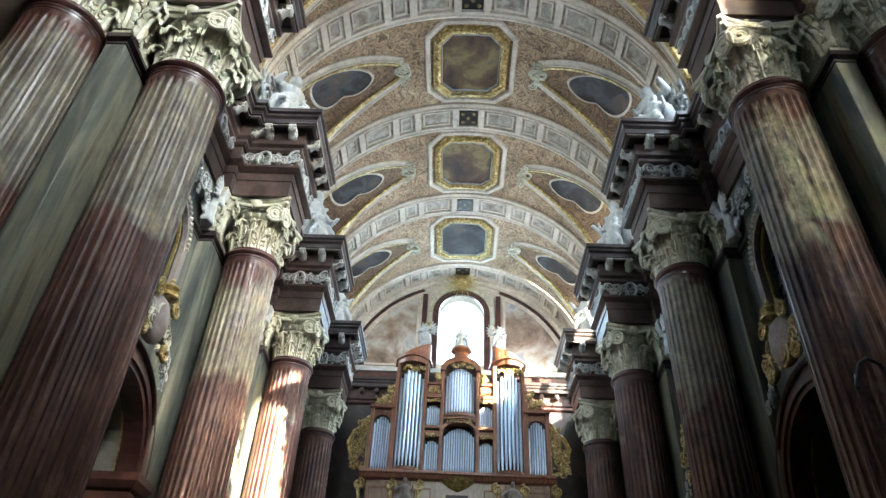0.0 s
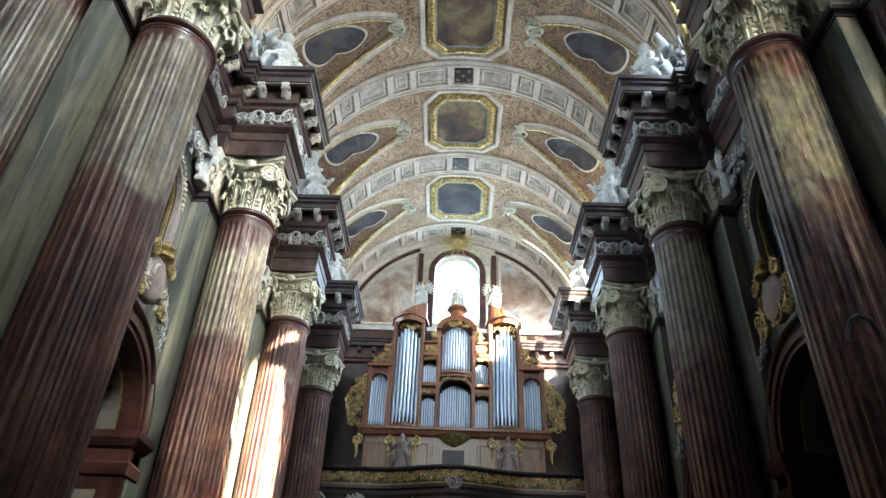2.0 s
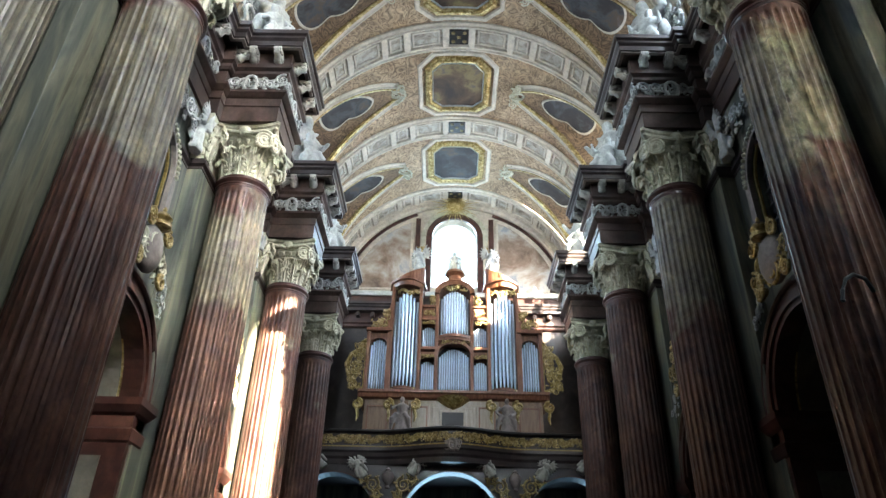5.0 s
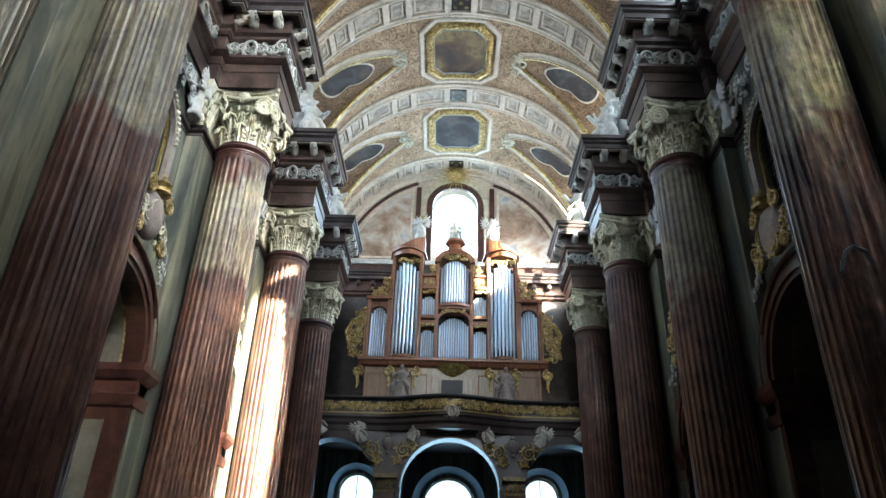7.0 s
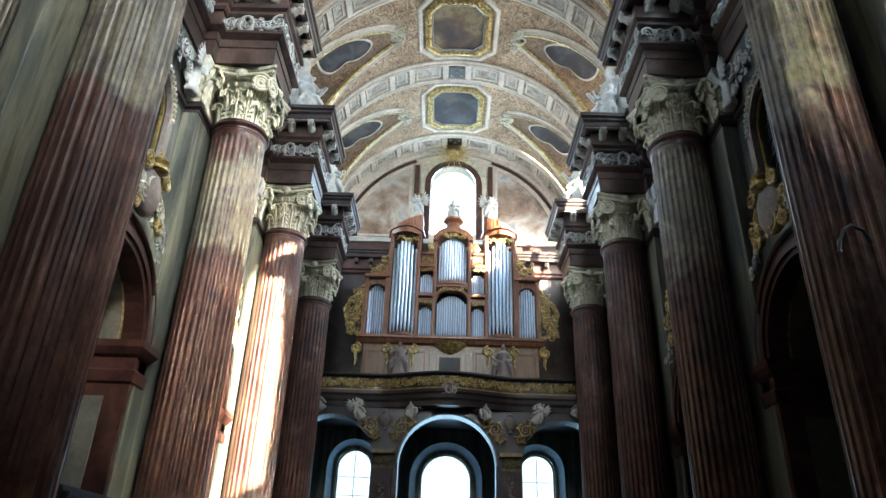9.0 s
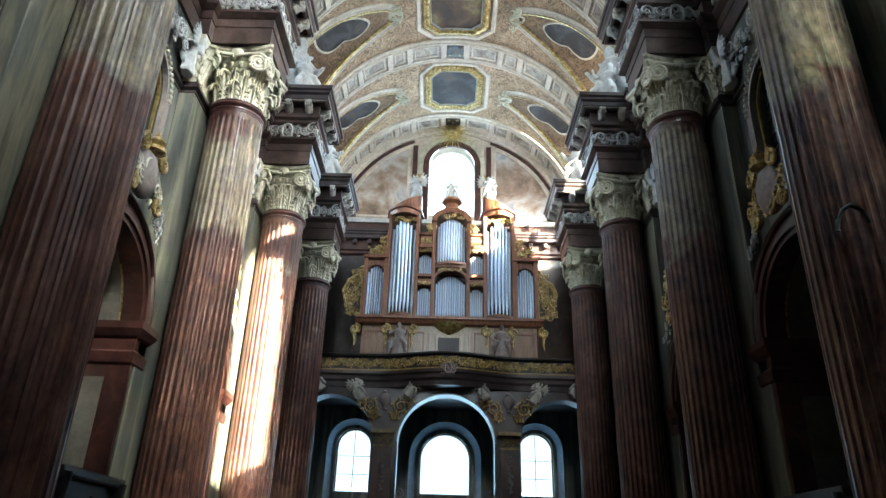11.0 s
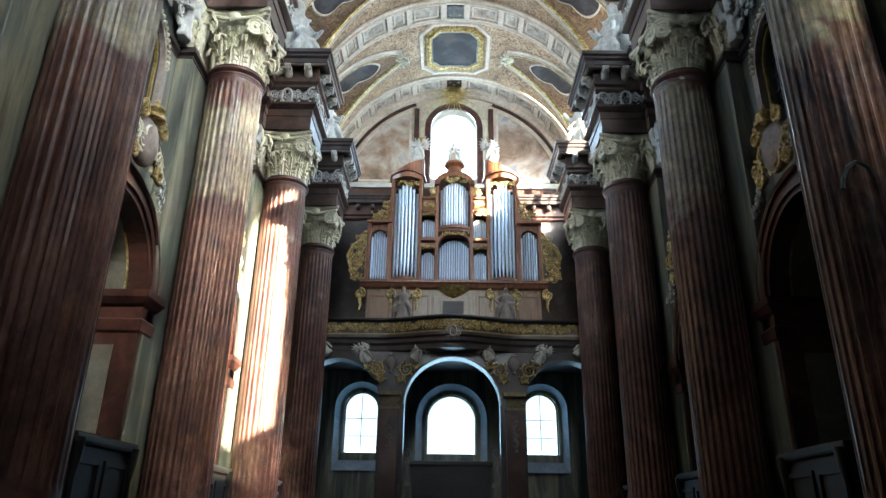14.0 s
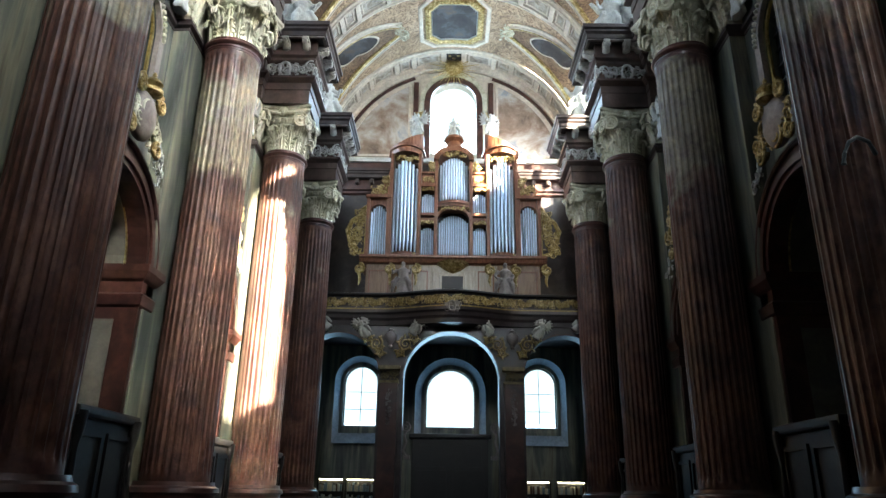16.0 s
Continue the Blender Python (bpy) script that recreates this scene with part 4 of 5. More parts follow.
def clerestory_window(s, yb):
    # Same westward shift as the opening, made for the sun patch.
    c = yb + (1.25 if s > 0 and yb > 29 else 0)
    half, sp = (1.5, 20.3) if yb < 29 else (1.0, 20.5)
    win = tagged(thing("window_clerestory", label="arched clerestory window with clear leaded glass", category="window", group="clerestory windows", kind="structure"))
    bm = slab(bmesh.new(), arch_outline(c, half, 17.15, sp), [], lambda u, v, d: (s * (7.32 + d), u, v), 0.012)
    # South window of bay 2 is blacked out to keep sun off the organ.
    sun_blocked = s > 0 and 16 < yb < 20
    g = part("pane", bm, M_SUNSTOP if sun_blocked else M_GLASS, win)
    g.visible_shadow = sun_blocked
    bar = None
    for q in (-0.33, 0.33):
        part("bar", box(bmesh.new(), s * 7.28, s * 7.33, c + q * half - 0.02, c + q * half + 0.02, 17.15, sp + half * 0.9), M_LEAD, win)
    for z in (18.2, 19.2, 20.2):
        part("bar", box(bmesh.new(), s * 7.28, s * 7.33, c - half, c + half, z - 0.02, z + 0.02), M_LEAD, win)


for s in (-1, 1):
    for yb in BAYS:
        clerestory_window(s, yb)

M_PALEWOOD = stone("pale_wood", [(0.3, (0.3, 0.24, 0.17)), (0.7, (0.46, 0.39, 0.29))], 1.4, 12.0, 0.45, 0.1, (6, 6, 0.8), 0.05)
M_TAN = stone("tan_wood", [(0.3, (0.17, 0.095, 0.05)), (0.7, (0.32, 0.2, 0.115))], 1.4, 12.0, 0.42, 0.15, (6, 6, 0.8), 0.05)
M_OLDGOLD = stone("old_gilding", [(0.3, (0.2, 0.14, 0.04)), (0.6, (0.42, 0.31, 0.1)), (0.8, (0.6, 0.46, 0.18))], 5.0, 22.0, 0.45, bump=0.8, metal=0.6)
M_GREENLIGHT = glowing("green_sign_light", (0.1, 1.0, 0.55), 0.4)

# ---- organ gallery ----
def gallery_y(x):
    """Front line of the gallery: straight at the sides, swelling forward in the middle."""
    q = max(0.0, 1 - abs(x) / 3.0)
    return 28.3 - 0.75 * (q * q * (3 - 2 * q))


def front_strip(prof, x0=-6.9, x1=6.9, n=60):
    rings = []
    for k in range(n + 1):
        x = x0 + (x1 - x0) * k / n
        rings.append([(x, gallery_y(x) - d, z) for d, z in prof])
    return skin_bm(rings)


def figure(name, height, seed, mat, m, wings=False, label="", group=""):
    """A carved statue as one plain mesh: draped body, bent arms, rounded head."""
    rnd = random.Random(seed)
    bm = bmesh.new()
    h = height
    rings = []
    lean = rnd.uniform(-0.06, 0.06) * h
    for r, q in ((0.17, 0.0), (0.19, 0.06), (0.15, 0.25), (0.16, 0.42), (0.13, 0.55), (0.15, 0.68), (0.16, 0.76), (0.08, 0.82), (0.05, 0.85)):
        ring = []
        for k in range(18):
            a = 2 * math.pi * k / 18
            fold = 1 + 0.13 * math.sin(5 * a + seed + 3 * q) * (1 - q) + 0.05 * math.sin(9 * a + 7 * q)
            ring.append((r * h * fold * math.cos(a) + lean * math.sin(q * 3), r * h * 0.75 * fold * math.sin(a), q * h))
        rings.append(ring)
    skin(bm, rings)
    b = bmesh.new()
    bmesh.ops.create_uvsphere(b, u_segments=12, v_segments=8, radius=0.075 * h)
    absorb(bm, turned(b, pose(lean * 0.6, -0.02 * h, 0.92 * h) @ Matrix.Diagonal((0.85, 0.95, 1.15, 1))))
    for s in (-1, 1):
        up = rnd.uniform(-0.15, 0.25)
        tube(bm, [(s * 0.13 * h, 0, 0.76 * h), (s * 0.24 * h, -0.06 * h, (0.64 + 0.2 * up) * h), (s * (0.2 + 0.3 * max(0, up)) * h, -0.18 * h, (0.62 + up) * h)], 0.045 * h, 8, [1.1, 0.95, 0.6])
        # swag of cloth
        tube(bm, [(s * 0.1 * h, -0.1 * h, 0.55 * h), (s * 0.2 * h, -0.1 * h, 0.4 * h), (s * 0.24 * h, -0.02 * h, 0.15 * h)], 0.06 * h, 7, [1, 1.2, 0.7])
        if wings:
            for k in range(6):
                q = k / 5
                ang = radians(70 - 95 * q)
                ln = (0.5 - 0.16 * q) * h
                root = Vector((s * 0.07 * h, 0.1 * h, (0.74 - 0.05 * q) * h))
                tip = root + Vector((s * math.cos(ang) * ln, 0.05 * h, math.sin(ang) * ln))
                tube(bm, [root, root.lerp(tip, 0.45) + Vector((0, 0.02 * h, 0.03 * h)), tip], 0.055 * h, 6, [0.8, 1.1, 0.25])
    ob = part(name, bm, mat, smooth=True, m=m)
    carve = ob.modifiers.new("carve", "REMESH")
    carve.mode, carve.voxel_size, carve.use_smooth_shade = "VOXEL", 0.026 * h, True
    return tagged(ob, label, "statue", group=group)


def gallery():
    root = tagged(thing("organ_gallery", label="dark organ gallery with a gilded parapet over three arches", category="gallery", kind="structure"))
    C, R = 0.0, 1.98
    outer = [(-6.95, 0)]
    # one outline that runs round the three openings down to the floor
    for c, r, sp in ((C - 4.75, 1.72, 6.25), (C, R, 6.1), (C + 4.75, 1.72, 6.25)):
        outer += [(c - r, 0.0)] + [(c - r * math.cos(math.pi * k / 24), sp + r * math.sin(math.pi * k / 24)) for k in range(25)] + [(c + r, 0.0)]
    outer += [(6.95, 0), (6.95, 8.9), (-6.95, 8.9)]
    part("arcade", slab(bmesh.new(), outer, [], lambda u, v, d: (u, 28.35 + d, v), 0.7), M_DARK, root, "dark marble arcade wall")
    for c, r, sp in ((C - 4.75, 1.72, 6.25), (C, R, 6.1), (C + 4.75, 1.72, 6.25)):
        pts = [(c + r * math.cos(math.pi * k / 32), sp + r * math.sin(math.pi * k / 32)) for k in range(33)]
        out = [(c + (r + 0.055) * math.cos(math.pi * k / 32), sp + (r + 0.055) * math.sin(math.pi * k / 32)) for k in range(33)]
        # Centre arch edge is paler: its highlight is put into the colour.
        part("archivolt", band(bmesh.new(), pts, out, lambda u, v, d: (u, 28.35 - 0.09 + d, v), 0.085), M_LINE if c == C else M_RED, root, "moulded arch edge")
    for s in (-1, 1):
        x = C + s * 2.55
        bm = box(bmesh.new(), x - 0.36, x + 0.36, 28.05, 28.34, 0.0, 5.85)
        part("pilaster", bm, M_RED, root)
        bm = box(bmesh.new(), x - 0.4, x + 0.4, 28.0, 28.34, 5.85, 5.95)
        box(bm, x - 0.45, x + 0.45, 27.96, 28.34, 6.4, 6.55)
        absorb(bm, turned(foliage(bmesh.new(), 0.75, 0.42, 60 + s, 7, 0.05, False), pose(x, 28.05, 6.16)))
        part("pilaster_capital", bm, M_OLDGILT, root, "tarnished gilt capital", smooth=False)
        bm = turned(foliage(bmesh.new(), 1.4, 0.3, 64 + s, 9, 0.04, False), pose(x, 28.03, 4.9, 0, 90, 0))
        part("hanging_ornament", bm, M_LINE, root, "grey relief garland", smooth=True)
        # gilt scrolls and pale carved clusters in the spandrels
        for dx, dz, r, tilt in ((-0.62, 7.5, 0.3, 20), (-0.95, 7.72, 0.2, 200), (-0.42, 7.15, 0.18, 90), (0.62, 7.5, 0.3, -20), (0.95, 7.74, 0.2, 160), (0.42, 7.15, 0.18, -90)):
            bm = volute(bmesh.new(), r, 0.05, 1.9, 1 if dx > 0 else -1)
            for k in range(5):
                a = 1.3 * k
                b = bmesh.new()
                bmesh.ops.create_icosphere(b, subdivisions=1, radius=0.07)
                absorb(bm, turned(b, pose(r * 1.08 * math.cos(a), -0.02, r * 1.08 * math.sin(a), 0, math.degrees(-a), 0) @ Matrix.Diagonal((1.5, 0.6, 0.7, 1))))
            part("gilt_scroll", turned(bm, pose(x + dx, 28.16, dz, 0, tilt, 0)), M_GOLD, root, "gilt openwork scroll", smooth=True)
        figure("gallery_putto", 0.95, 300 + s, M_BRACKET, pose(x + s * 0.95, 28.1, 7.75, 0, 30 * s, 0), True, "grey-white carved winged figure on the gallery front", "gallery putti")
        figure("gallery_putto", 0.95, 310 + s, M_BRACKET, pose(x - s * 0.9, 28.0, 7.85, 0, -30 * s, 0), True, "grey-white carved winged figure on the gallery front", "gallery putti")
        figure("gallery_putto", 1.0, 320 + s, M_BRACKET, pose(x + s * 2.6, 28.1, 8.1, 0, 40 * s, 0), True, "grey-white carved winged figure on the gallery front", "gallery putti")
        bm = bmesh.new()
        lathe(bm, [(0.02, 7.3), (0.1, 7.35), (0.07, 7.45), (0.22, 7.65), (0.25, 7.82), (0.18, 7.95), (0.08, 8.0), (0.12, 8.07), (0.02, 8.15)], 16, x, 28.1)
        part("urn", bm, M_LINE, root, "grey carved urn", smooth=True)
    part("slab", front_strip([(-0.6, 8.25), (0.0, 8.3), (0.02, 8.5), (0.1, 8.6), (0.12, 8.75), (0.2, 8.82), (0.2, 8.95), (-0.6, 8.95)]), M_DARK, root)
    part("floor_slab", box(bmesh.new(), -6.94, 6.94, 28.95, END - 0.01, 8.6, 9.0), M_DARK, root)
    part("parapet", front_strip([(-0.15, 8.95), (0.06, 8.95), (0.08, 9.02), (0.0, 9.06), (0.0, 9.56), (-0.15, 9.56)]), M_DARK, root)
    part("handrail", front_strip([(-0.22, 9.56), (0.1, 9.56), (0.14, 9.62), (0.12, 9.7), (0.0, 9.74), (-0.22, 9.74)]), M_BLACK, root)
    part("fillet", front_strip([(-0.05, 8.98), (0.09, 8.98), (0.09, 9.03), (-0.05, 9.03)]), M_OLDGOLD, root, "thin gilt fillet")
    # gilt relief along the parapet
    first = None
    rnd = random.Random(5)
    for k in range(15):
        x = -5.6 + 0.8 * k
        dy = gallery_y(x + 0.1) - gallery_y(x - 0.1)
        m = pose(x, gallery_y(x) - 0.015, 9.31, 0, 0, math.degrees(math.atan2(dy, 0.2)))
        if k < 2:
            first = [first] if first is None else first
            first.append(part("parapet_scroll", foliage(bmesh.new(), 0.78, 0.42, 80 + k, 15, 0.03, False), M_GOLD, root, "worn gilt scroll relief", smooth=True, m=m))
        else:
            again(first[1 + k % 2], root, m)
    bm = turned(foliage(bmesh.new(), 0.6, 0.55, 90, 9, 0.1, True), pose(C, gallery_y(0) - 0.1, 8.95))
    part("keystone_cartouche", bm, M_LINE, root, "grey carved cartouche", smooth=True)


gallery()


# ---- organ ----
OY, OX = 30.0, 0.04


def pipe_mesh():
    """One organ pipe of unit length and unit radius with its foot, mouth and lips."""
    bm = bmesh.new()
    lathe(bm, [(0.3, 0.0), (1.0, 0.14), (1.0, 0.16), (1.06, 0.165), (1.0, 0.17), (1.0, 0.6), (1.0, 1.0), (0.86, 1.0)], 14)
    return bm


def organ():
    root = tagged(thing("organ", pose(OX, OY, 9.0), label="large pipe organ in a carved reddish wood case with silvery pipes", category="organ"))
    Z = 9.0

    def bx(name, x0, x1, y0, y1, z0, z1, mat=M_WOOD, bev=0.02, lab=""):
        return part(name, box(bmesh.new(), x0, x1, y0, y1, z0 - Z, z1 - Z, bev), mat, root, lab)
    bx("plinth", -4.05, 4.05, 0.1, 2.0, 9.0, 11.7, M_TAN)
    bx("plinth_front", -2.05, 2.05, 0.06, 0.1, 9.9, 11.6, M_PALEWOOD, 0, "pale panelled front")
    for x0, x1 in ((-4.0, -2.85), (-2.0, -1.05), (1.05, 2.0), (2.85, 4.0)):
        p = bx("plinth_panel", x0, x1, 0.05, 0.12, 10.0, 11.45, M_TAN if abs(x0 + x1) > 4.5 else M_PALEWOOD, 0.02)
        part("panel_moulding", frame_bm(x0 + 0.1, x1 - 0.1, 10.12 - Z, 11.33 - Z, 0.06, 0.02, 0.05), M_WOOD, p)
    bx("console_panel", -0.95, 0.95, 0.03, 0.12, 10.0, 11.3, M_PALEWOOD)
    desk = bx("music_desk", -0.62, 0.58, -0.35, 0.02, 10.25, 11.05, M_PALEWOOD, 0.03, "pale framed console desk")
    part("desk_panel", box(bmesh.new(), -0.5, 0.46, -0.37, -0.352, 10.35 - Z, 10.95 - Z), M_BLACK, desk, "dark framed panel")
    part("sign_light", box(bmesh.new(), -0.15, 0.15, -0.42, -0.38, 10.05 - Z, 10.15 - Z), M_GREENLIGHT, desk, "small green lit sign")
    led = part("main_ledge", None_bm([(-4.35, 0.0), (4.35, 0.0)], [(0.0, 11.65 - Z), (0.1, 11.7 - Z), (0.15, 11.85 - Z), (0.24, 11.9 - Z), (0.24, 12.02 - Z), (-1.9, 12.02 - Z), (-1.9, 11.65 - Z)]), M_WOOD, root)
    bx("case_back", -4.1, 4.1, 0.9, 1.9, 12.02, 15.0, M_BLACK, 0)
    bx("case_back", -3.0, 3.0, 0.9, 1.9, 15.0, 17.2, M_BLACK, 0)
    # uprights of the case
    for x, z1 in ((-4.08, 15.1), (-3.12, 15.6), (-3.02, 17.4), (-1.66, 17.4), (-0.84, 17.2), (0.84, 17.2), (1.66, 17.4), (3.02, 17.4), (3.12, 15.6), (4.08, 15.1)):
        bx("stile", x - 0.08, x + 0.08, 0.0, 0.95, 12.02, z1)
    pm = None

    def rank(x0, x1, n, zfoot, ztop, bow=0.0, arch=0.0, peak=0.0):
        nonlocal pm
        step = (x1 - x0) / n
        for k in range(n):
            u = -1 + 2 * (k + 0.5) / n
            x = x0 + step * (k + 0.5)
            top = ztop - arch * u * u - peak * abs(u)
            y = 0.42 - bow * (1 - u * u)
            r = step * 0.43
            m = pose(x, y, zfoot - Z) @ Matrix.Diagonal((r, r, top - zfoot, 1))
            if pm is None:
                pm = part("pipe", pipe_mesh(), M_TIN, root, "polished tin pipe", smooth=True, m=m)
                pm.data.polygons.foreach_set("use_smooth", [True] * len(pm.data.polygons))
            else:
                again(pm, root, m)

    def gilt(x, z, w, h, seed, y=0.1, label="gilt carved foliage", mat=M_GOLD, tilt=0):
        part("carving", turned(foliage(bmesh.new(), w, h, seed, 9, 0.06, False), pose(x, y, z - Z, 0, tilt, 0)), mat, root, label, smooth=True)
    for s in (-1, 1):
        # side flats
        c = s * 3.6
        rank(c - 0.4, c + 0.4, 7, 12.12, 14.72, 0.0, 0.45)
        part("flat_head", band(bmesh.new(), [(c + 0.42 * math.cos(math.pi * k / 12), 14.3 - Z + 0.42 * math.sin(math.pi * k / 12)) for k in range(13)],
             [(c + 0.46 * max(-1, min(1, 1.5 * math.cos(math.pi * k / 12))), 14.98 - Z if 0 < k < 12 else 14.3 - Z) for k in range(13)], lambda u, v, d: (u, 0.2 + d, v), 0.25), M_WOOD, root)
        bx("flat_cornice", c - 0.6, c + 0.6, -0.1, 0.95, 14.98, 15.14)
        bx("flat_sill", c - 0.5, c + 0.5, 0.15, 0.9, 12.02, 12.12)
        # swept gilt bracket over the flat
        bm = bmesh.new()
        skin(bm, [[(c + s * (0.5 - 1.0 * q), 0.25, 15.14 - Z), (c + s * (0.5 - 1.0 * q), 0.25, 15.16 - Z + 1.55 * q ** 2.2), (c + s * (0.5 - 1.0 * q), 0.4, 15.16 - Z + 1.55 * q ** 2.2), (c + s * (0.5 - 1.0 * q), 0.4, 15.14 - Z)] for q in [k / 10 for k in range(11)]])
        part("swept_bracket", bm, M_WOOD, root)
        gilt(c - s * 0.05, 15.5, 0.95, 0.62, 101 + s, 0.2)
        gilt(c - s * 0.3, 16.0, 0.35, 0.5, 103 + s, 0.2)
        # towers with a bowed front
        c = s * 2.34
        rank(c - 0.6, c + 0.6, 7, 12.16, 17.15, 0.38, 0.0, 0.55)
        rings = []
        for name, z0, z1, e in (("tower_base", 12.02, 12.16, 0.05), ("tower_cornice", 17.35, 17.62, 0.06), ("tower_crown", 17.62, 17.74, 0.18)):
            bm = bmesh.new()
            line = [(c + 0.72 * u * (1 + e), 0.2 - (0.5 + e) * (1 - u * u)) for u in [-1 + k / 8 for k in range(17)]]
            pts = [(c - 0.76 - e, 0.95), *line, (c + 0.76 + e, 0.95)]
            skin(bm, [[(x, y, z0 - Z) for x, y in pts], [(x, y, z1 - Z) for x, y in pts]])
            part(name, bm, M_WOOD, root)
        bm = bmesh.new()
        # broken swept roof that rises towards the organ's middle
        rr = []
        for k in range(11):
            q = k / 10
            x = c + s * (0.86 - 1.72 * q) * 0.95
            top = 17.76 - Z + 0.85 * q ** 1.7
            y0 = 0.2 - 0.55 * (1 - (2 * q - 1) ** 2)
            rr.append([(x, y0, 17.74 - Z), (x, y0, top), (x, 0.9, top), (x, 0.9, 17.74 - Z)])
        skin(bm, rr)
        part("tower_roof", bm, M_WOOD, root)
        gilt(c, 17.1, 1.15, 0.42, 107 + s, -0.02, "gilt pierced valance")
        gilt(c, 12.6 - 0.5, 1.1, 0.2, 109 + s, -0.1)
        # narrow double flats
        c = s * 1.25
        rank(c - 0.31, c + 0.31, 6, 12.12, 13.62, 0.0, 0.22)
        rank(c - 0.31, c + 0.31, 6, 14.28, 15.38, 0.0, 0.22)
        bx("transom", c - 0.36, c + 0.36, 0.12, 0.9, 13.8, 14.02)
        bx("transom", c - 0.36, c + 0.36, 0.1, 0.9, 14.12, 14.28)
        bx("flat_cornice", c - 0.42, c + 0.42, 0.0, 0.95, 15.62, 15.78)
        bx("attic", c - 0.3, c + 0.3, 0.2, 0.9, 15.78, 16.35)
        bx("flat_cornice", c - 0.36, c + 0.36, 0.1, 0.95, 16.35, 16.48)
        gilt(c, 13.76, 0.62, 0.24, 111 + s)
        gilt(c, 15.52, 0.62, 0.26, 113 + s)
        gilt(c, 16.05, 0.5, 0.35, 115 + s, 0.16)
        gilt(s * 1.0, 16.75, 0.4, 0.6, 117 + s, 0.1)
        # pierced gilt wings at the sides
        bm = bmesh.new()
        out = [(s * 4.15, 12.1 - Z), (s * 4.6, 12.25 - Z), (s * 4.98, 12.9 - Z), (s * 5.12, 13.45 - Z), (s * 4.9, 13.95 - Z), (s * 4.55, 14.2 - Z), (s * 4.3, 14.65 - Z), (s * 4.15, 14.7 - Z)]
        mid = (s * 4.5, 13.35 - Z)
        inner = [(mid[0] + (u - mid[0]) * 0.72, mid[1] + (v - mid[1]) * 0.84) for u, v in out]
        slab(bm, out, [inner], lambda u, v, d: (u, 0.35 + d, v), 0.08)
        wing = part("side_wing", bm, M_OLDGOLD, root, "pierced old-gilt side wing")
        part("wing_scroll", turned(foliage(bmesh.new(), 2.3, 0.85, 121 + s, 23, 0.06, False), pose(s * 4.55, 0.36, 13.35 - Z, 0, 80 * s, 0)), M_GOLD, wing, smooth=True)
        rim = [(u, 0.36, v) for u, v in out[1:]]
        part("wing_rim", tube(bmesh.new(), rim, 0.06, 7), M_GOLD, wing, smooth=True)
        # consoles under the ledge
        for x in (4.35, 2.95, 1.75):
            bm = turned(volute(bmesh.new(), 0.24, 0.09, 1.8, s), pose(s * x, 0.0, 11.4 - Z))
            tube(bm, [(s * x, 0.02, 11.2 - Z), (s * (x - 0.06), 0.02, 10.85 - Z), (s * x, 0.02, 10.6 - Z)], 0.08, 7, [1, 0.8, 0.3])
            part("console", bm, M_GOLD, root, "gilt scroll console", smooth=True)
    # middle field, lower and upper
    rank(-0.72, 0.72, 13, 12.12, 14.25, 0.0, 0.45)
    rank(-0.7, 0.7, 11, 14.86, 17.2, 0.3, 0.35)
    for z, e in ((14.55, 0.2), (14.68, 0.3)):
        bm = bmesh.new()
        line = [(0.78 * u, 0.15 - e * (1 - u * u) - 0.1) for u in [-1 + k / 8 for k in range(17)]]
        pts = [(-0.8, 0.9), *line, (0.8, 0.9)]
        skin(bm, [[(x, y, z - Z) for x, y in pts], [(x, y, z + 0.14 - Z) for x, y in pts]])
        part("oriel_sill", bm, M_WOOD, root)
    a = [(0.74 * math.cos(math.pi * k / 20), 13.9 - Z + 0.5 * math.sin(math.pi * k / 20)) for k in range(21)]
    b = [(0.82 * math.cos(math.pi * k / 20), 14.0 - Z + 0.56 * math.sin(math.pi * k / 20)) for k in range(21)]
    part("middle_arch", band(bmesh.new(), a, b, lambda u, v, d: (u, -0.05 + d, v), 0.4), M_WOOD, root)
    gilt(0, 14.42, 1.5, 0.28, 131, -0.1)
    a = [(0.74 * math.cos(math.pi * k / 20), 17.0 - Z + 0.5 * math.sin(math.pi * k / 20)) for k in range(21)]
    b = [(0.98 * math.cos(math.pi * k / 20), 17.05 - Z + 0.72 * math.sin(math.pi * k / 20)) for k in range(21)]
    part("crown_arch", band(bmesh.new(), a, b, lambda u, v, d: (u, -0.15 + d, v), 1.0), M_WOOD, root)
    gilt(0, 17.28, 1.2, 0.4, 133, -0.1)
    bm = lathe(bmesh.new(), [(0.1, 17.7 - Z), (0.5, 17.72 - Z), (0.4, 17.85 - Z), (0.34, 18.1 - Z), (0.5, 18.25 - Z), (0.45, 18.4 - Z), (0.1, 18.4 - Z)], 20, 0, 0.3)
    part("crown_pedestal", bm, M_WOOD, root, smooth=True)
    bm = lathe(bmesh.new(), [(0.03, 11.2 - Z), (0.35, 11.35 - Z), (0.7, 11.6 - Z), (0.75, 11.66 - Z)], 24, 0, 0.05)
    part("bowl", bm, M_GOLD, root, "gilt shell bowl", smooth=True)
    return root


def frame_bm(x0, x1, z0, z1, w, y, d):
    return slab(bmesh.new(), [(x0, z0), (x1, z0), (x1, z1), (x0, z1)], [[(x0 + w, z0 + w), (x1 - w, z0 + w), (x1 - w, z1 - w), (x0 + w, z1 - w)]], lambda u, v, e: (u, y + e, v), d)


def None_bm(path, prof):
    return mould(bmesh.new(), path, prof, -1)


organ()
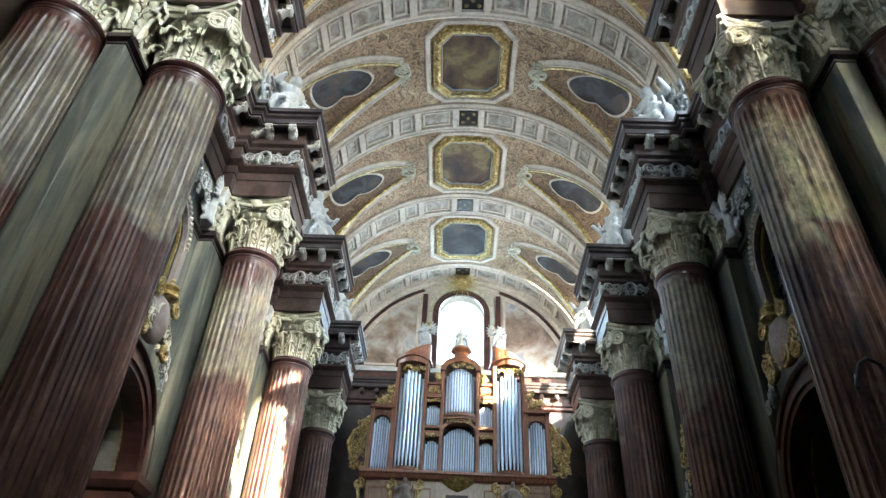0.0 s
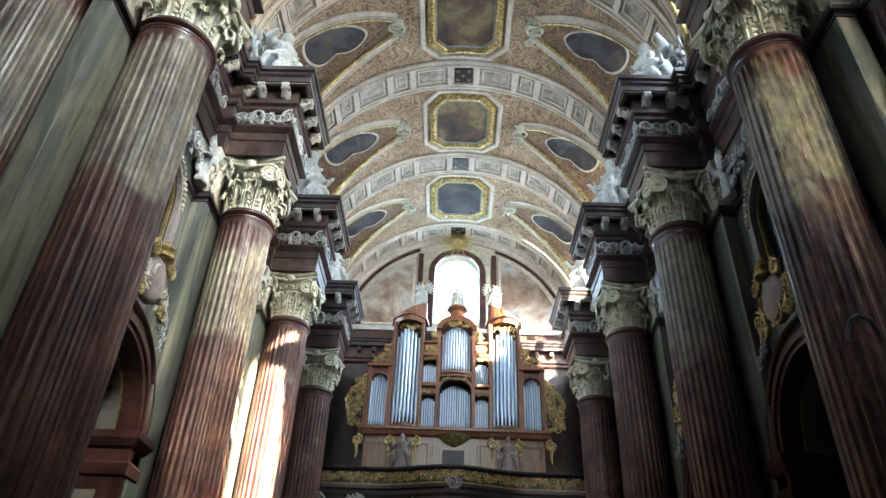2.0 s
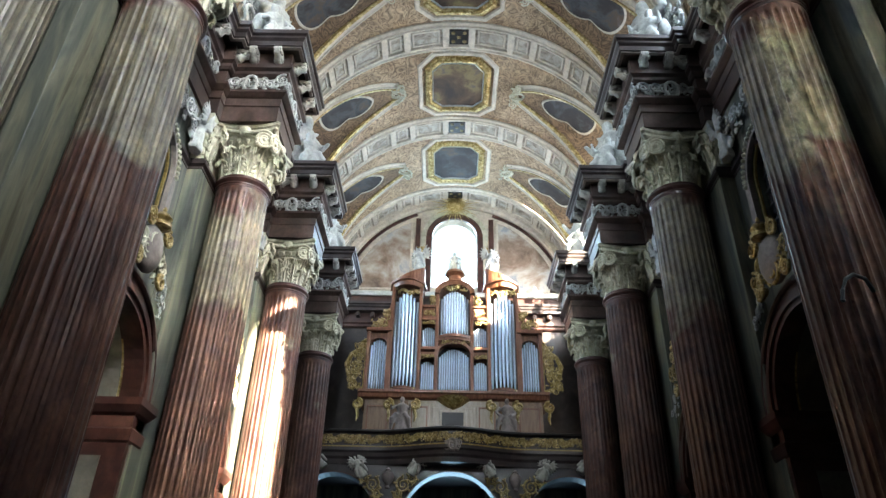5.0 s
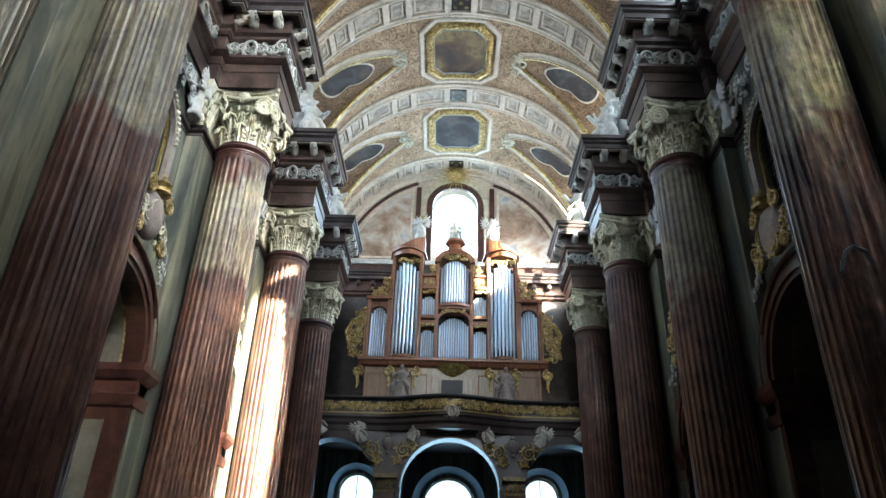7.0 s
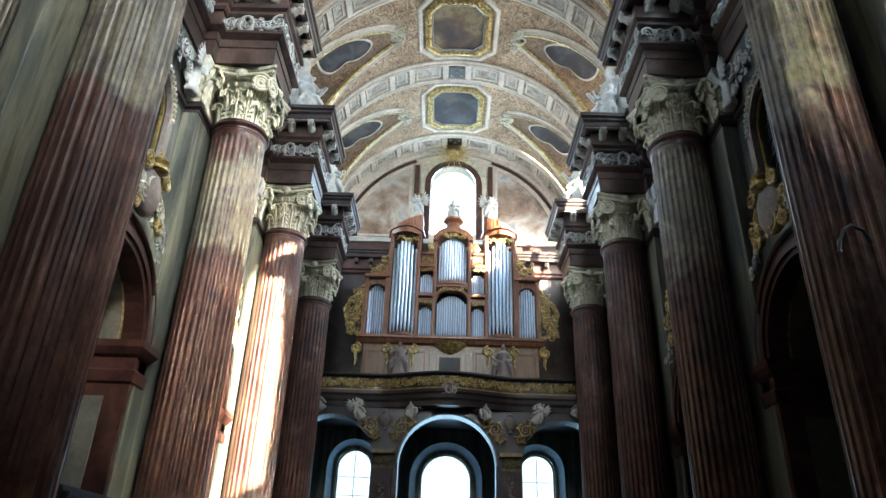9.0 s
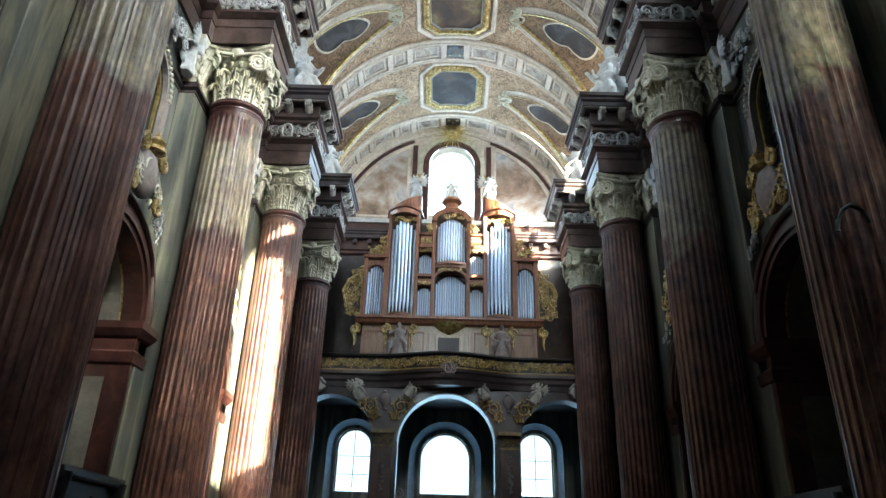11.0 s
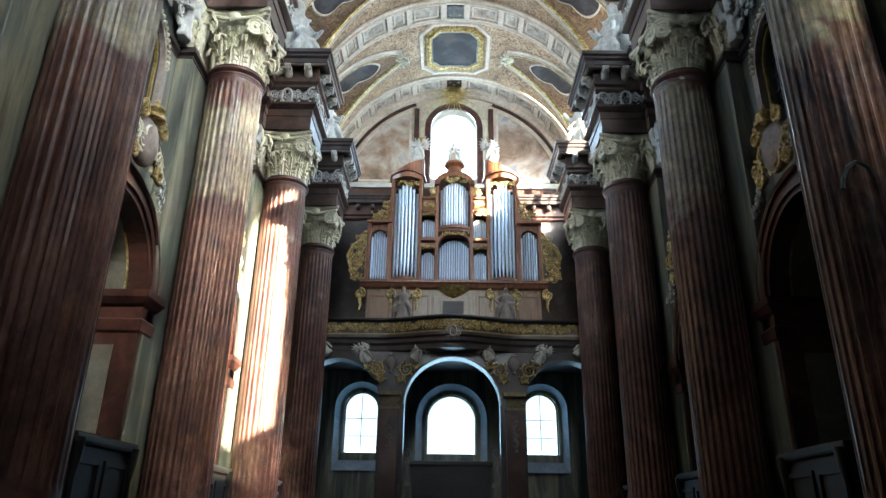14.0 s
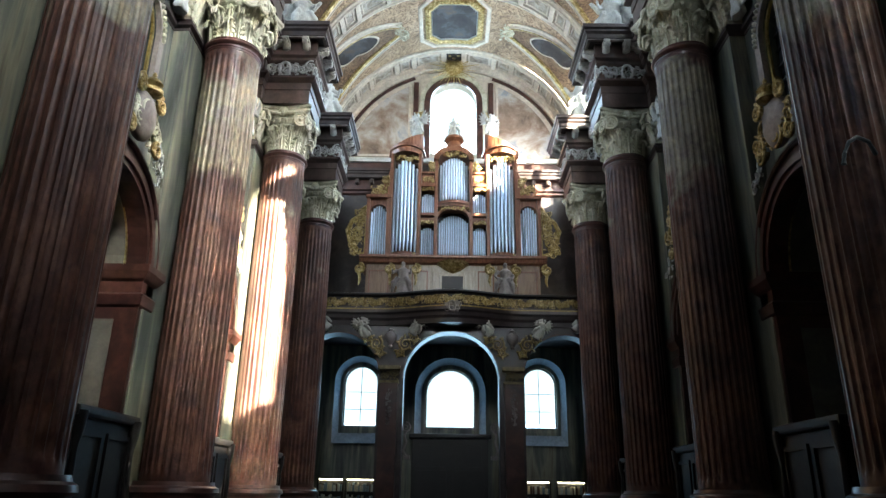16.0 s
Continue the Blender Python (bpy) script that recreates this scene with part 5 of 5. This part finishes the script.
for s in (-1, 1):
    figure("angel_statue", 1.35, 11 + s, M_WHITE, pose(OX + s * 1.85, OY + 0.35, 18.5, 0, 0, 20 * s), True, "white winged statue on an organ tower", "organ angels")
    figure("atlas_statue", 1.75, 21 + s, M_LINE, pose(OX + s * 2.35, OY - 0.12, 9.95, 0, 0, 0), False, "grey carved figure under an organ tower", "organ supporters")
figure("crowning_statue", 1.15, 31, M_WHITE, pose(OX, OY + 0.3, 18.4), False, "white statue crowning the organ case")

# ---- under the gallery ----
def low_window(k, c, half, z0, sp):
    win = tagged(thing("window_low", label="arched window with pale glass in a splayed reveal", category="window", group="west windows", kind="structure"))
    e = 0.42 if k != 1 else 0.5
    a = arch_outline(c, half, z0, sp)[1:] + [(c - half, z0)]
    b = arch_outline(c, half + e, z0 - 0.8, sp)[1:] + [(c - half - e, z0 - 0.8)]
    a, b = a + a[:1], b + b[:1]
    bm = bmesh.new()
    skin(bm, [[(u, END + 0.2, v), (s_, END - 0.32, t), (s_ * 1.0, END - 0.002, t + 0.0)] for (u, v), (s_, t) in zip(a, b)], False)
    part("reveal", bm, M_PLASTER, win, "pale plaster splayed reveal")
    g = part("pane", slab(bmesh.new(), arch_outline(c, half, z0, sp), [], lambda u, v, d: (u, END + 0.3 + d, v), 0.012), M_GLASS, win)
    g.visible_shadow = False
    o = arch_outline(c, half, z0, sp)
    i = arch_outline(c, half - 0.06, z0 + 0.06, sp)
    part("frame", band(bmesh.new(), o + o[:1], i + i[:1], lambda u, v, d: (u, END + 0.2 + d, v), 0.07), M_LEAD, win)
    if k == 1:
        return
    part("bar", box(bmesh.new(), c - 0.015, c + 0.015, END + 0.22, END + 0.26, z0, sp + half), M_LEAD, win)
    for q in (0.33, 0.66):
        z = z0 + (sp - z0) * q * 1.2
        part("bar", box(bmesh.new(), c - half, c + half, END + 0.22, END + 0.26, z - 0.012, z + 0.012), M_LEAD, win)


for k, w in enumerate(LOW):
    low_window(k, *w)


def porch():
    root = tagged(thing("entrance_porch", pose(0.0, 33.0, 0), label="dark panelled wooden entrance porch under the gallery", category="porch"))
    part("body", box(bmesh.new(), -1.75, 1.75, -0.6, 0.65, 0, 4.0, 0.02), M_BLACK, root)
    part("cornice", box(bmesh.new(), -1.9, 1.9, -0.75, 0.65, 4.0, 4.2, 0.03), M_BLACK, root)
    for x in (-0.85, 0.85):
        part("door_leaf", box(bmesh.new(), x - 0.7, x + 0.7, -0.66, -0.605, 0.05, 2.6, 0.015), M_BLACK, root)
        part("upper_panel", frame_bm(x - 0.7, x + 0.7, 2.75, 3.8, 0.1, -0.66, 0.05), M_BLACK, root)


porch()
for s in (-1, 1):
    bm = bmesh.new()
    tube(bm, [(0, 0, 4.0), (s * 0.1, 0, 3.8), (s * 0.02, 0, 3.55), (s * 0.14, 0, 3.2), (0, 0, 3.0)], 0.05, 7)
    absorb(bm, turned(volute(bmesh.new(), 0.2, 0.05, 1.6, s), pose(s * 0.06, 0, 4.1)))
    box(bm, -0.12, 0.12, 0.0, 0.5, 2.9, 3.05)
    ob = part("wall_lamp_bracket", bm, M_LINE, smooth=False, m=pose(s * 1.75, 28.2, 0))
    tagged(ob, "grey scrolled bracket on the arcade pier", "bracket", group="pier brackets")


def rack(x0, x1):
    root = tagged(thing("book_rack", pose((x0 + x1) / 2, 33.3, 0), label="lit shelf rack filled with books and leaflets", category="rack", group="book racks"))
    h = (x1 - x0) / 2
    part("body", box(bmesh.new(), -h, h, 0.3, 0.4, 0, 2.2), M_BLACK, root)
    for x in (-h, h):
        part("side", box(bmesh.new(), x - 0.03, x + 0.03, 0, 0.3, 0, 2.2), M_BLACK, root)
    for z in (0.5, 1.1, 1.62):
        part("shelf", box(bmesh.new(), -h + 0.03, h - 0.03, 0, 0.3, z, z + 0.03), M_BLACK, root)
    part("top", box(bmesh.new(), -h, h, -0.04, 0.4, 2.2, 2.25), M_BLACK, root)
    part("light_strip", box(bmesh.new(), -h + 0.05, h - 0.05, 0.0, 0.06, 2.14, 2.19), M_TUBE, root, "warm light strip")
    rnd = random.Random(int(x0 * 100))
    bk = {}
    for z in (1.13, 1.65):
        x = -h + 0.06
        while x < h - 0.1:
            w, hh = rnd.uniform(0.04, 0.12), rnd.uniform(0.24, 0.4)
            key = rnd.randrange(4)
            m = pose(x + w / 2, 0.14, z) @ Matrix.Diagonal((w, 0.2, hh, 1))
            if key in bk:
                again(bk[key], root, m)
            else:
                bk[key] = part("book", box(bmesh.new(), -0.5, 0.5, -0.5, 0.5, 0, 1), (M_BOOKA, M_BOOKB, M_WHITE, M_RED)[key], root, m=m)
            x += w + rnd.uniform(0.004, 0.03)


M_BOOKA = stone("blue_paper", [(0.3, (0.12, 0.18, 0.24)), (0.7, (0.2, 0.3, 0.36))], 2.0, 9.0, 0.5)
M_BOOKB = stone("cream_paper", [(0.3, (0.5, 0.45, 0.33)), (0.7, (0.65, 0.6, 0.48))], 2.0, 9.0, 0.6)
for q in ((-6.1, -4.92), (-4.8, -3.46), (3.34, 4.66), (4.98, 6.3)):
    rack(*q)

# ---- nave bays ----
def bay_place(s, yb):
    """Frame in which x runs along the wall, y points into the nave and z up, at the foot of a bay."""
    return pose(s * XW, yb, 0, 0, 0, 90 if s > 0 else -90)


def half_arch(r, sp, n=24, c=0.0, foot=None):
    pts = [(c + r * math.cos(math.pi * k / n), sp + r * math.sin(math.pi * k / n)) for k in range(n + 1)]
    if foot is not None:
        pts = [(c + r, foot)] + pts + [(c - r, foot)]
    return pts


def altar_frame(s, yb):
    """Arched chapel recess: a red marble arch on the wall, deep panelled reveals and an impost ledge that turns into them."""
    root = tagged(thing("side_altar", bay_place(s, yb), label="red-brown marble altar recess with a deep arch and pale panels", category="side altar", group="side altars"))
    deep = -1.7

    def pl(u, v, d):
        return (u, d, v)

    def out(base):
        return lambda u, v, d: (u, base + d, v)
    part("outer_arch", band(bmesh.new(), half_arch(1.86, 6.05), half_arch(2.2, 6.05), pl, 0.32), M_RED, root)
    part("middle_arch", band(bmesh.new(), half_arch(1.72, 6.05), half_arch(1.86, 6.05), pl, 0.42), M_RED, root)
    part("arch_lining", band(bmesh.new(), half_arch(1.6, 6.05), half_arch(1.72, 6.05), out(deep), 0.36 - deep), M_RED, root)
    part("edge_roll", tube(bmesh.new(), [(u, 0.33, v) for u, v in half_arch(2.12, 6.08)], 0.07, 8), M_RED, root, smooth=True)
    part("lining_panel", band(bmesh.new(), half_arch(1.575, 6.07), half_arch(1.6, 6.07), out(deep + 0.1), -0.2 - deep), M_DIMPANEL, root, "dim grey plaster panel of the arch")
    part("gilt_line", band(bmesh.new(), half_arch(1.565, 6.1), half_arch(1.6, 6.1), out(-0.1), 0.04), M_GOLD, root, "thin gilt line")
    part("back_panel", box(bmesh.new(), -1.9, 1.9, deep - 0.2, deep, 0, 8.0), M_DIMPANEL, root, "dim grey-yellow back wall of the recess")
    prof = [(0.0, 5.15), (0.05, 5.2), (0.07, 5.42), (0.02, 5.47), (0.02, 5.7), (0.08, 5.76), (0.17, 5.9), (0.17, 6.05), (-0.1, 6.05), (-0.1, 5.15)]
    for e in (-1, 1):
        part("impost_ledge", mould(bmesh.new(), [(e * 1.6, deep), (e * 1.6, 0.36), (e * 2.14, 0.36), (e * 2.14, 0.0)], prof, e), M_RED, root)
        part("impost_block", box(bmesh.new(), min(e * 1.7, e * 2.13), max(e * 1.7, e * 2.13), 0.0, 0.345, 5.15, 6.04), M_RED, root)
        part("jamb", box(bmesh.new(), min(e * 1.6, e * 1.72), max(e * 1.6, e * 1.72), deep, 0.36, 0, 5.15), M_RED, root)
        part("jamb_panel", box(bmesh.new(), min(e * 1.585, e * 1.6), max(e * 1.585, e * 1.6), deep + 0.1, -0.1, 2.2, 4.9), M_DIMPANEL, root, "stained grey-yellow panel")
        part("pilaster", box(bmesh.new(), min(e * 1.73, e * 2.12), max(e * 1.73, e * 2.12), 0.0, 0.34, 0, 5.15, 0.02), M_RED, root)


def confessional(s, yb):
    root = tagged(thing("confessional", bay_place(s, yb), label="dark carved wooden confessional against the altar wall", category="confessional", group="confessionals"))
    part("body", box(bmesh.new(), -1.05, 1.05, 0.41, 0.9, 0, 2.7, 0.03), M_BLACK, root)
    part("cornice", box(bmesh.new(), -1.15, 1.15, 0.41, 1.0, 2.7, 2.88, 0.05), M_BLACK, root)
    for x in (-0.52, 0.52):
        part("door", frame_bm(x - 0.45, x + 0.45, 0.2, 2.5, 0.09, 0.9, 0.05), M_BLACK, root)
    for x in (-1.0, 1.0):
        bm = lathe(bmesh.new(), [(0.1, 0.1), (0.09, 0.3), (0.06, 0.5), (0.09, 1.2), (0.05, 2.2), (0.1, 2.5), (0.12, 2.78)], 14, x, 0.96)
        part("turned_post", bm, M_BLACK, root, smooth=True)


def gallery_window(s, yb):
    win = tagged(thing("window_gallery", bay_place(s, yb), label="arched gallery window with leaded panes and a carved cream frame", category="window", group="gallery windows", kind="structure"))

    def pl(u, v, d):
        return (u, d, v)
    o = arch_outline(0, 1.18, 9.4, 11.35)[1:] + [(-1.18, 9.4)]
    i = arch_outline(0, 0.95, 9.4, 11.35)[1:] + [(-0.95, 9.4)]
    part("frame", band(bmesh.new(), i, o, pl, 0.12), M_LINE, win, "cream stucco frame")
    i2 = arch_outline(0, 0.88, 9.6, 11.35)[1:] + [(-0.88, 9.6)]
    part("gilt_edge", band(bmesh.new(), i2, arch_outline(0, 0.95, 9.55, 11.35)[1:] + [(-0.95, 9.55)], lambda u, v, d: (u, -0.1 + d, v), 0.06), M_OLDGOLD, win, "worn gilt edge")
    part("pane", slab(bmesh.new(), arch_outline(0, 0.97, 9.5, 11.35), [], lambda u, v, d: (u, -0.3 + d, v), 0.02), M_DIMGLASS, win, "dim grey leaded glass")
    for x in (-0.48, 0.0, 0.48):
        part("bar", box(bmesh.new(), x - 0.022, x + 0.022, -0.27, -0.22, 9.55, 11.35 + math.sqrt(0.9 - x * x)), M_LEAD, win)
    for z in (9.9, 10.3, 10.7, 11.1, 11.5, 11.9):
        w = 0.94 if z < 11.35 else math.sqrt(max(0.05, 0.88 - (z - 11.35) ** 2))
        part("bar", box(bmesh.new(), -w, w, -0.27, -0.22, z - 0.018, z + 0.018), M_LEAD, win)
    flower = None
    for k in range(26):
        a = math.pi * k / 25
        m = pose(1.08 * math.cos(a), 0.14, 11.35 + 1.08 * math.sin(a))
        if flower is None:
            b = bmesh.new()
            bmesh.ops.create_icosphere(b, subdivisions=1, radius=0.07)
            flower = part("flower", b, M_STUCCO, win, smooth=True, m=m)
        else:
            again(flower, win, m)


def cartouche(s, yb):
    root = tagged(thing("cartouche", bay_place(s, yb) @ pose(0, 0.22, -0.1), label="gilt and silver-white carved cartouche over an altar arch", category="cartouche", group="altar cartouches"))
    sd = int(yb) * 2 + s
    bm = bmesh.new()
    b = bmesh.new()
    bmesh.ops.create_uvsphere(b, u_segments=20, v_segments=12, radius=0.5)
    absorb(bm, turned(b, pose(0, 0.3, 8.85) @ Matrix.Diagonal((0.95, 0.45, 1.1, 1))))
    part("shield", bm, M_LINE, root, "silver-grey convex shield", smooth=True)
    bm = turned(foliage(bmesh.new(), 1.7, 0.95, sd, 11, -0.12, False), pose(0, 0.3, 8.75))
    part("foliage", bm, M_STUCCO if s < 0 else M_GOLD, root, smooth=True)
    for k, (x, z, r) in enumerate(((0.5, 9.35, 0.2), (-0.5, 9.35, 0.2), (0.62, 8.35, 0.18), (-0.62, 8.35, 0.18))):
        bm = turned(volute(bmesh.new(), r, 0.055, 1.9, 1 if x > 0 else -1), pose(x, 0.42, z))
        part("gilt_scroll", bm, M_GOLD, root, smooth=True)
    for x in (-1, 1):
        bm = turned(foliage(bmesh.new(), 0.95, 0.4, sd + 50 + x, 7, -0.1, False), pose(x * 0.95, 0.3, 8.2, 0, 62 * x, 0))
        part("white_garland", bm, M_WHITE, root, "white carved garland", smooth=True)
    bm = lathe(bmesh.new(), [(0.02, 9.86), (0.05, 9.8), (0.03, 9.75), (0.13, 9.68), (0.2, 9.58), (0.14, 9.48), (0.22, 9.44), (0.22, 9.36), (0.05, 9.3)], 18, 0, 0.42)
    part("gilt_finial", bm, M_GOLD, root, smooth=True)


def pilaster(s, yc):
    root = tagged(thing("pilaster", bay_place(s, yc), label="grey-green veined marble pilaster behind a column", category="pilaster", group="nave pilasters", kind="structure"))
    part("shaft", box(bmesh.new(), -1.25, 1.25, -0.0, 0.38, 0, 12.2, 0.02), M_GREEN, root)
    part("neck", mould(bmesh.new(), [(-1.25, 0.0), (-1.25, 0.38), (1.25, 0.38), (1.25, 0.0)], [(-0.2, 12.15), (0.02, 12.15), (0.02, 12.22), (0.1, 12.27), (0.1, 12.36), (0.03, 12.4), (0.03, 12.48), (-0.2, 12.48)], 1), M_DARK, root, "dark moulded neck")
    part("capital_block", box(bmesh.new(), -1.25, 1.25, 0.0, 0.36, 12.48, 14.05), M_STUCCO, root, "cream stucco capital")
    first = None
    for x in (-1.1, 1.1):
        for y, z, sc in ((0.4, 12.5, 1.0), (0.4, 12.9, 1.0)):
            m = pose(x, y, z, 0, 0, 90)
            if first is None:
                first = part("leaf", leaf(0.5, 0.8, 0.12, 0.16), M_STUCCO, root, smooth=True, m=m)
            else:
                again(first, root, m)
        m = pose(x + (0.15 if x > 0 else -0.15), 0.18, 12.6, 0, 0, 0 if x > 0 else 180)
        again(first, root, m)
    # dark neck moulding that runs on along the wall
    if yc < 27:
        x0, x1 = (-4.74, -1.26) if s < 0 else (1.26, 4.74)
        part("wall_moulding", mould(bmesh.new(), [(x0, 0.0), (x1, 0.0)], [(-0.1, 12.15), (0.02, 12.15), (0.02, 12.22), (0.1, 12.27), (0.1, 12.36), (0.03, 12.4), (0.03, 12.48), (-0.1, 12.48)], 1), M_DARK, root)


for s in (-1, 1):
    for yb in BAYS[:3]:
        altar_frame(s, yb)
        confessional(s, yb)
        gallery_window(s, yb)
        cartouche(s, yb)
        for e in (-1, 1):
            m = bay_place(s, yb) @ pose(e * 1.45, 0.22, 12.5)
            figure("putto_relief", 1.2, int(yb) + e, M_WHITE, m, True, "white winged stucco figure beside a capital", "capital putti")
            bm = foliage(bmesh.new(), 1.3, 0.8, int(yb) * 3 + e, 9, -0.12, False)
            ob = part("stucco_relief", bm, M_WHITE, smooth=True, m=bay_place(s, yb) @ pose(e * 0.7, 0.12, 13.2))
            tagged(ob, "white stucco scroll relief above a gallery window", "stucco relief", group="wall stucco")
    for yc in PIERS:
        pilaster(s, yc)

# diagonal facing of the crossing pier between its two columns
for s in (-1, 1):
    bm = bmesh.new()
    p = [(s * 6.5, 9.0), (s * 7.15, 8.05), (s * 8.3, 8.05), (s * 8.5, 8.6), (s * 8.5, 10.0), (s * 7.0, 10.0)]
    skin(bm, [[(x, y, 0.0) for x, y in p], [(x, y, 12.2) for x, y in p]])
    ob = part("crossing_pier", bm, M_GREEN)
    tagged(ob, "grey-green veined marble crossing pier", "pier", group="crossing piers", kind="structure")
    bm = bmesh.new()
    skin(bm, [[(x + (0 if abs(x) > 8 else -s * f), y - f, z) for x, y in p] for f, z in ((0.02, 12.2), (0.1, 12.27), (0.1, 12.36), (0.03, 12.42), (0.03, 12.48))])
    part("neck_moulding", bm, M_DARK, ob)
    bm = bmesh.new()
    skin(bm, [[(x, y, 12.48) for x, y in p], [(x, y, 14.04) for x, y in p]])
    part("capital_block", bm, M_STUCCO, ob)
    bm = bmesh.new()
    skin(bm, [[(x, y - e, z) for x, y in ((s * 6.6, 7.9), (s * 6.6, 6.9), (s * 8.8, 6.9), (s * 8.8, 8.6), (s * 7.2, 8.6))] for e, z in ((0, 14.05), (0, 15.0), (0.2, 15.05), (0.0, 15.1), (0.0, 15.6), (0.25, 15.9), (0.25, 16.4), (0.6, 16.45), (0.6, 16.97))])
    part("entablature_block", bm, M_RED, ob)

# statues on the cornice over the columns
n = 0
for s in (-1, 1):
    for yc in PIERS:
        n += 1
        figure("cornice_statue", 3.4, 200 + n, M_WHITE, pose(s * 6.1, yc + 0.05, 16.99, 0, 0, -60 * s), True, "tall white stucco figure standing at the foot of a rib", "cornice statues")
        figure("cornice_angel", 2.0, 230 + n, M_WHITE, pose(s * 5.45, yc - 0.45, 16.99, 0, 14 * s, -40 * s), False, "white stucco figure seated on the cornice", "cornice statues")
        bm = foliage(bmesh.new(), 1.7, 1.5, 260 + n, 11, 0.2, False)
        ob = part("stucco_trophy", bm, M_WHITE, smooth=True, m=pose(s * 6.72, yc - 0.5, 18.6, 0, 90, -90 * s))
        tagged(ob, "white stucco trophy of scrolls at a rib's foot", "stucco relief", group="rib trophies")

# iron arm on the column beside the crossing
bm = bmesh.new()
tube(bm, [(5.66, 8.34, 6.06), (5.5, 8.2, 6.17), (5.3, 8.12, 6.19), (5.14, 8.06, 6.08), (5.04, 8.04, 5.9), (5.0, 8.04, 5.74)], 0.028, 8, [1.2, 1, 1, 1, 1, 1.2])
ob = part("wall_hook", bm, M_LEAD, smooth=True)
tagged(ob, "dark curved iron arm fixed to a column shaft", "hook")

SLIM = Matrix.Diagonal((0.95, 0.95, 1, 1))
COL.matrix_basis = pose(-5.86, PIERS[0], 0) @ SLIM
for s in (-1, 1):
    for yc in PIERS:
        if (s, yc) != (-1, PIERS[0]):
            copy_thing(COL, pose(s * 5.86, yc, 0, 0, 0, 0 if s < 0 else 180) @ SLIM)
    copy_thing(COL, pose(s * 7.75, 7.7, 0, 0, 0, 45) @ SLIM)
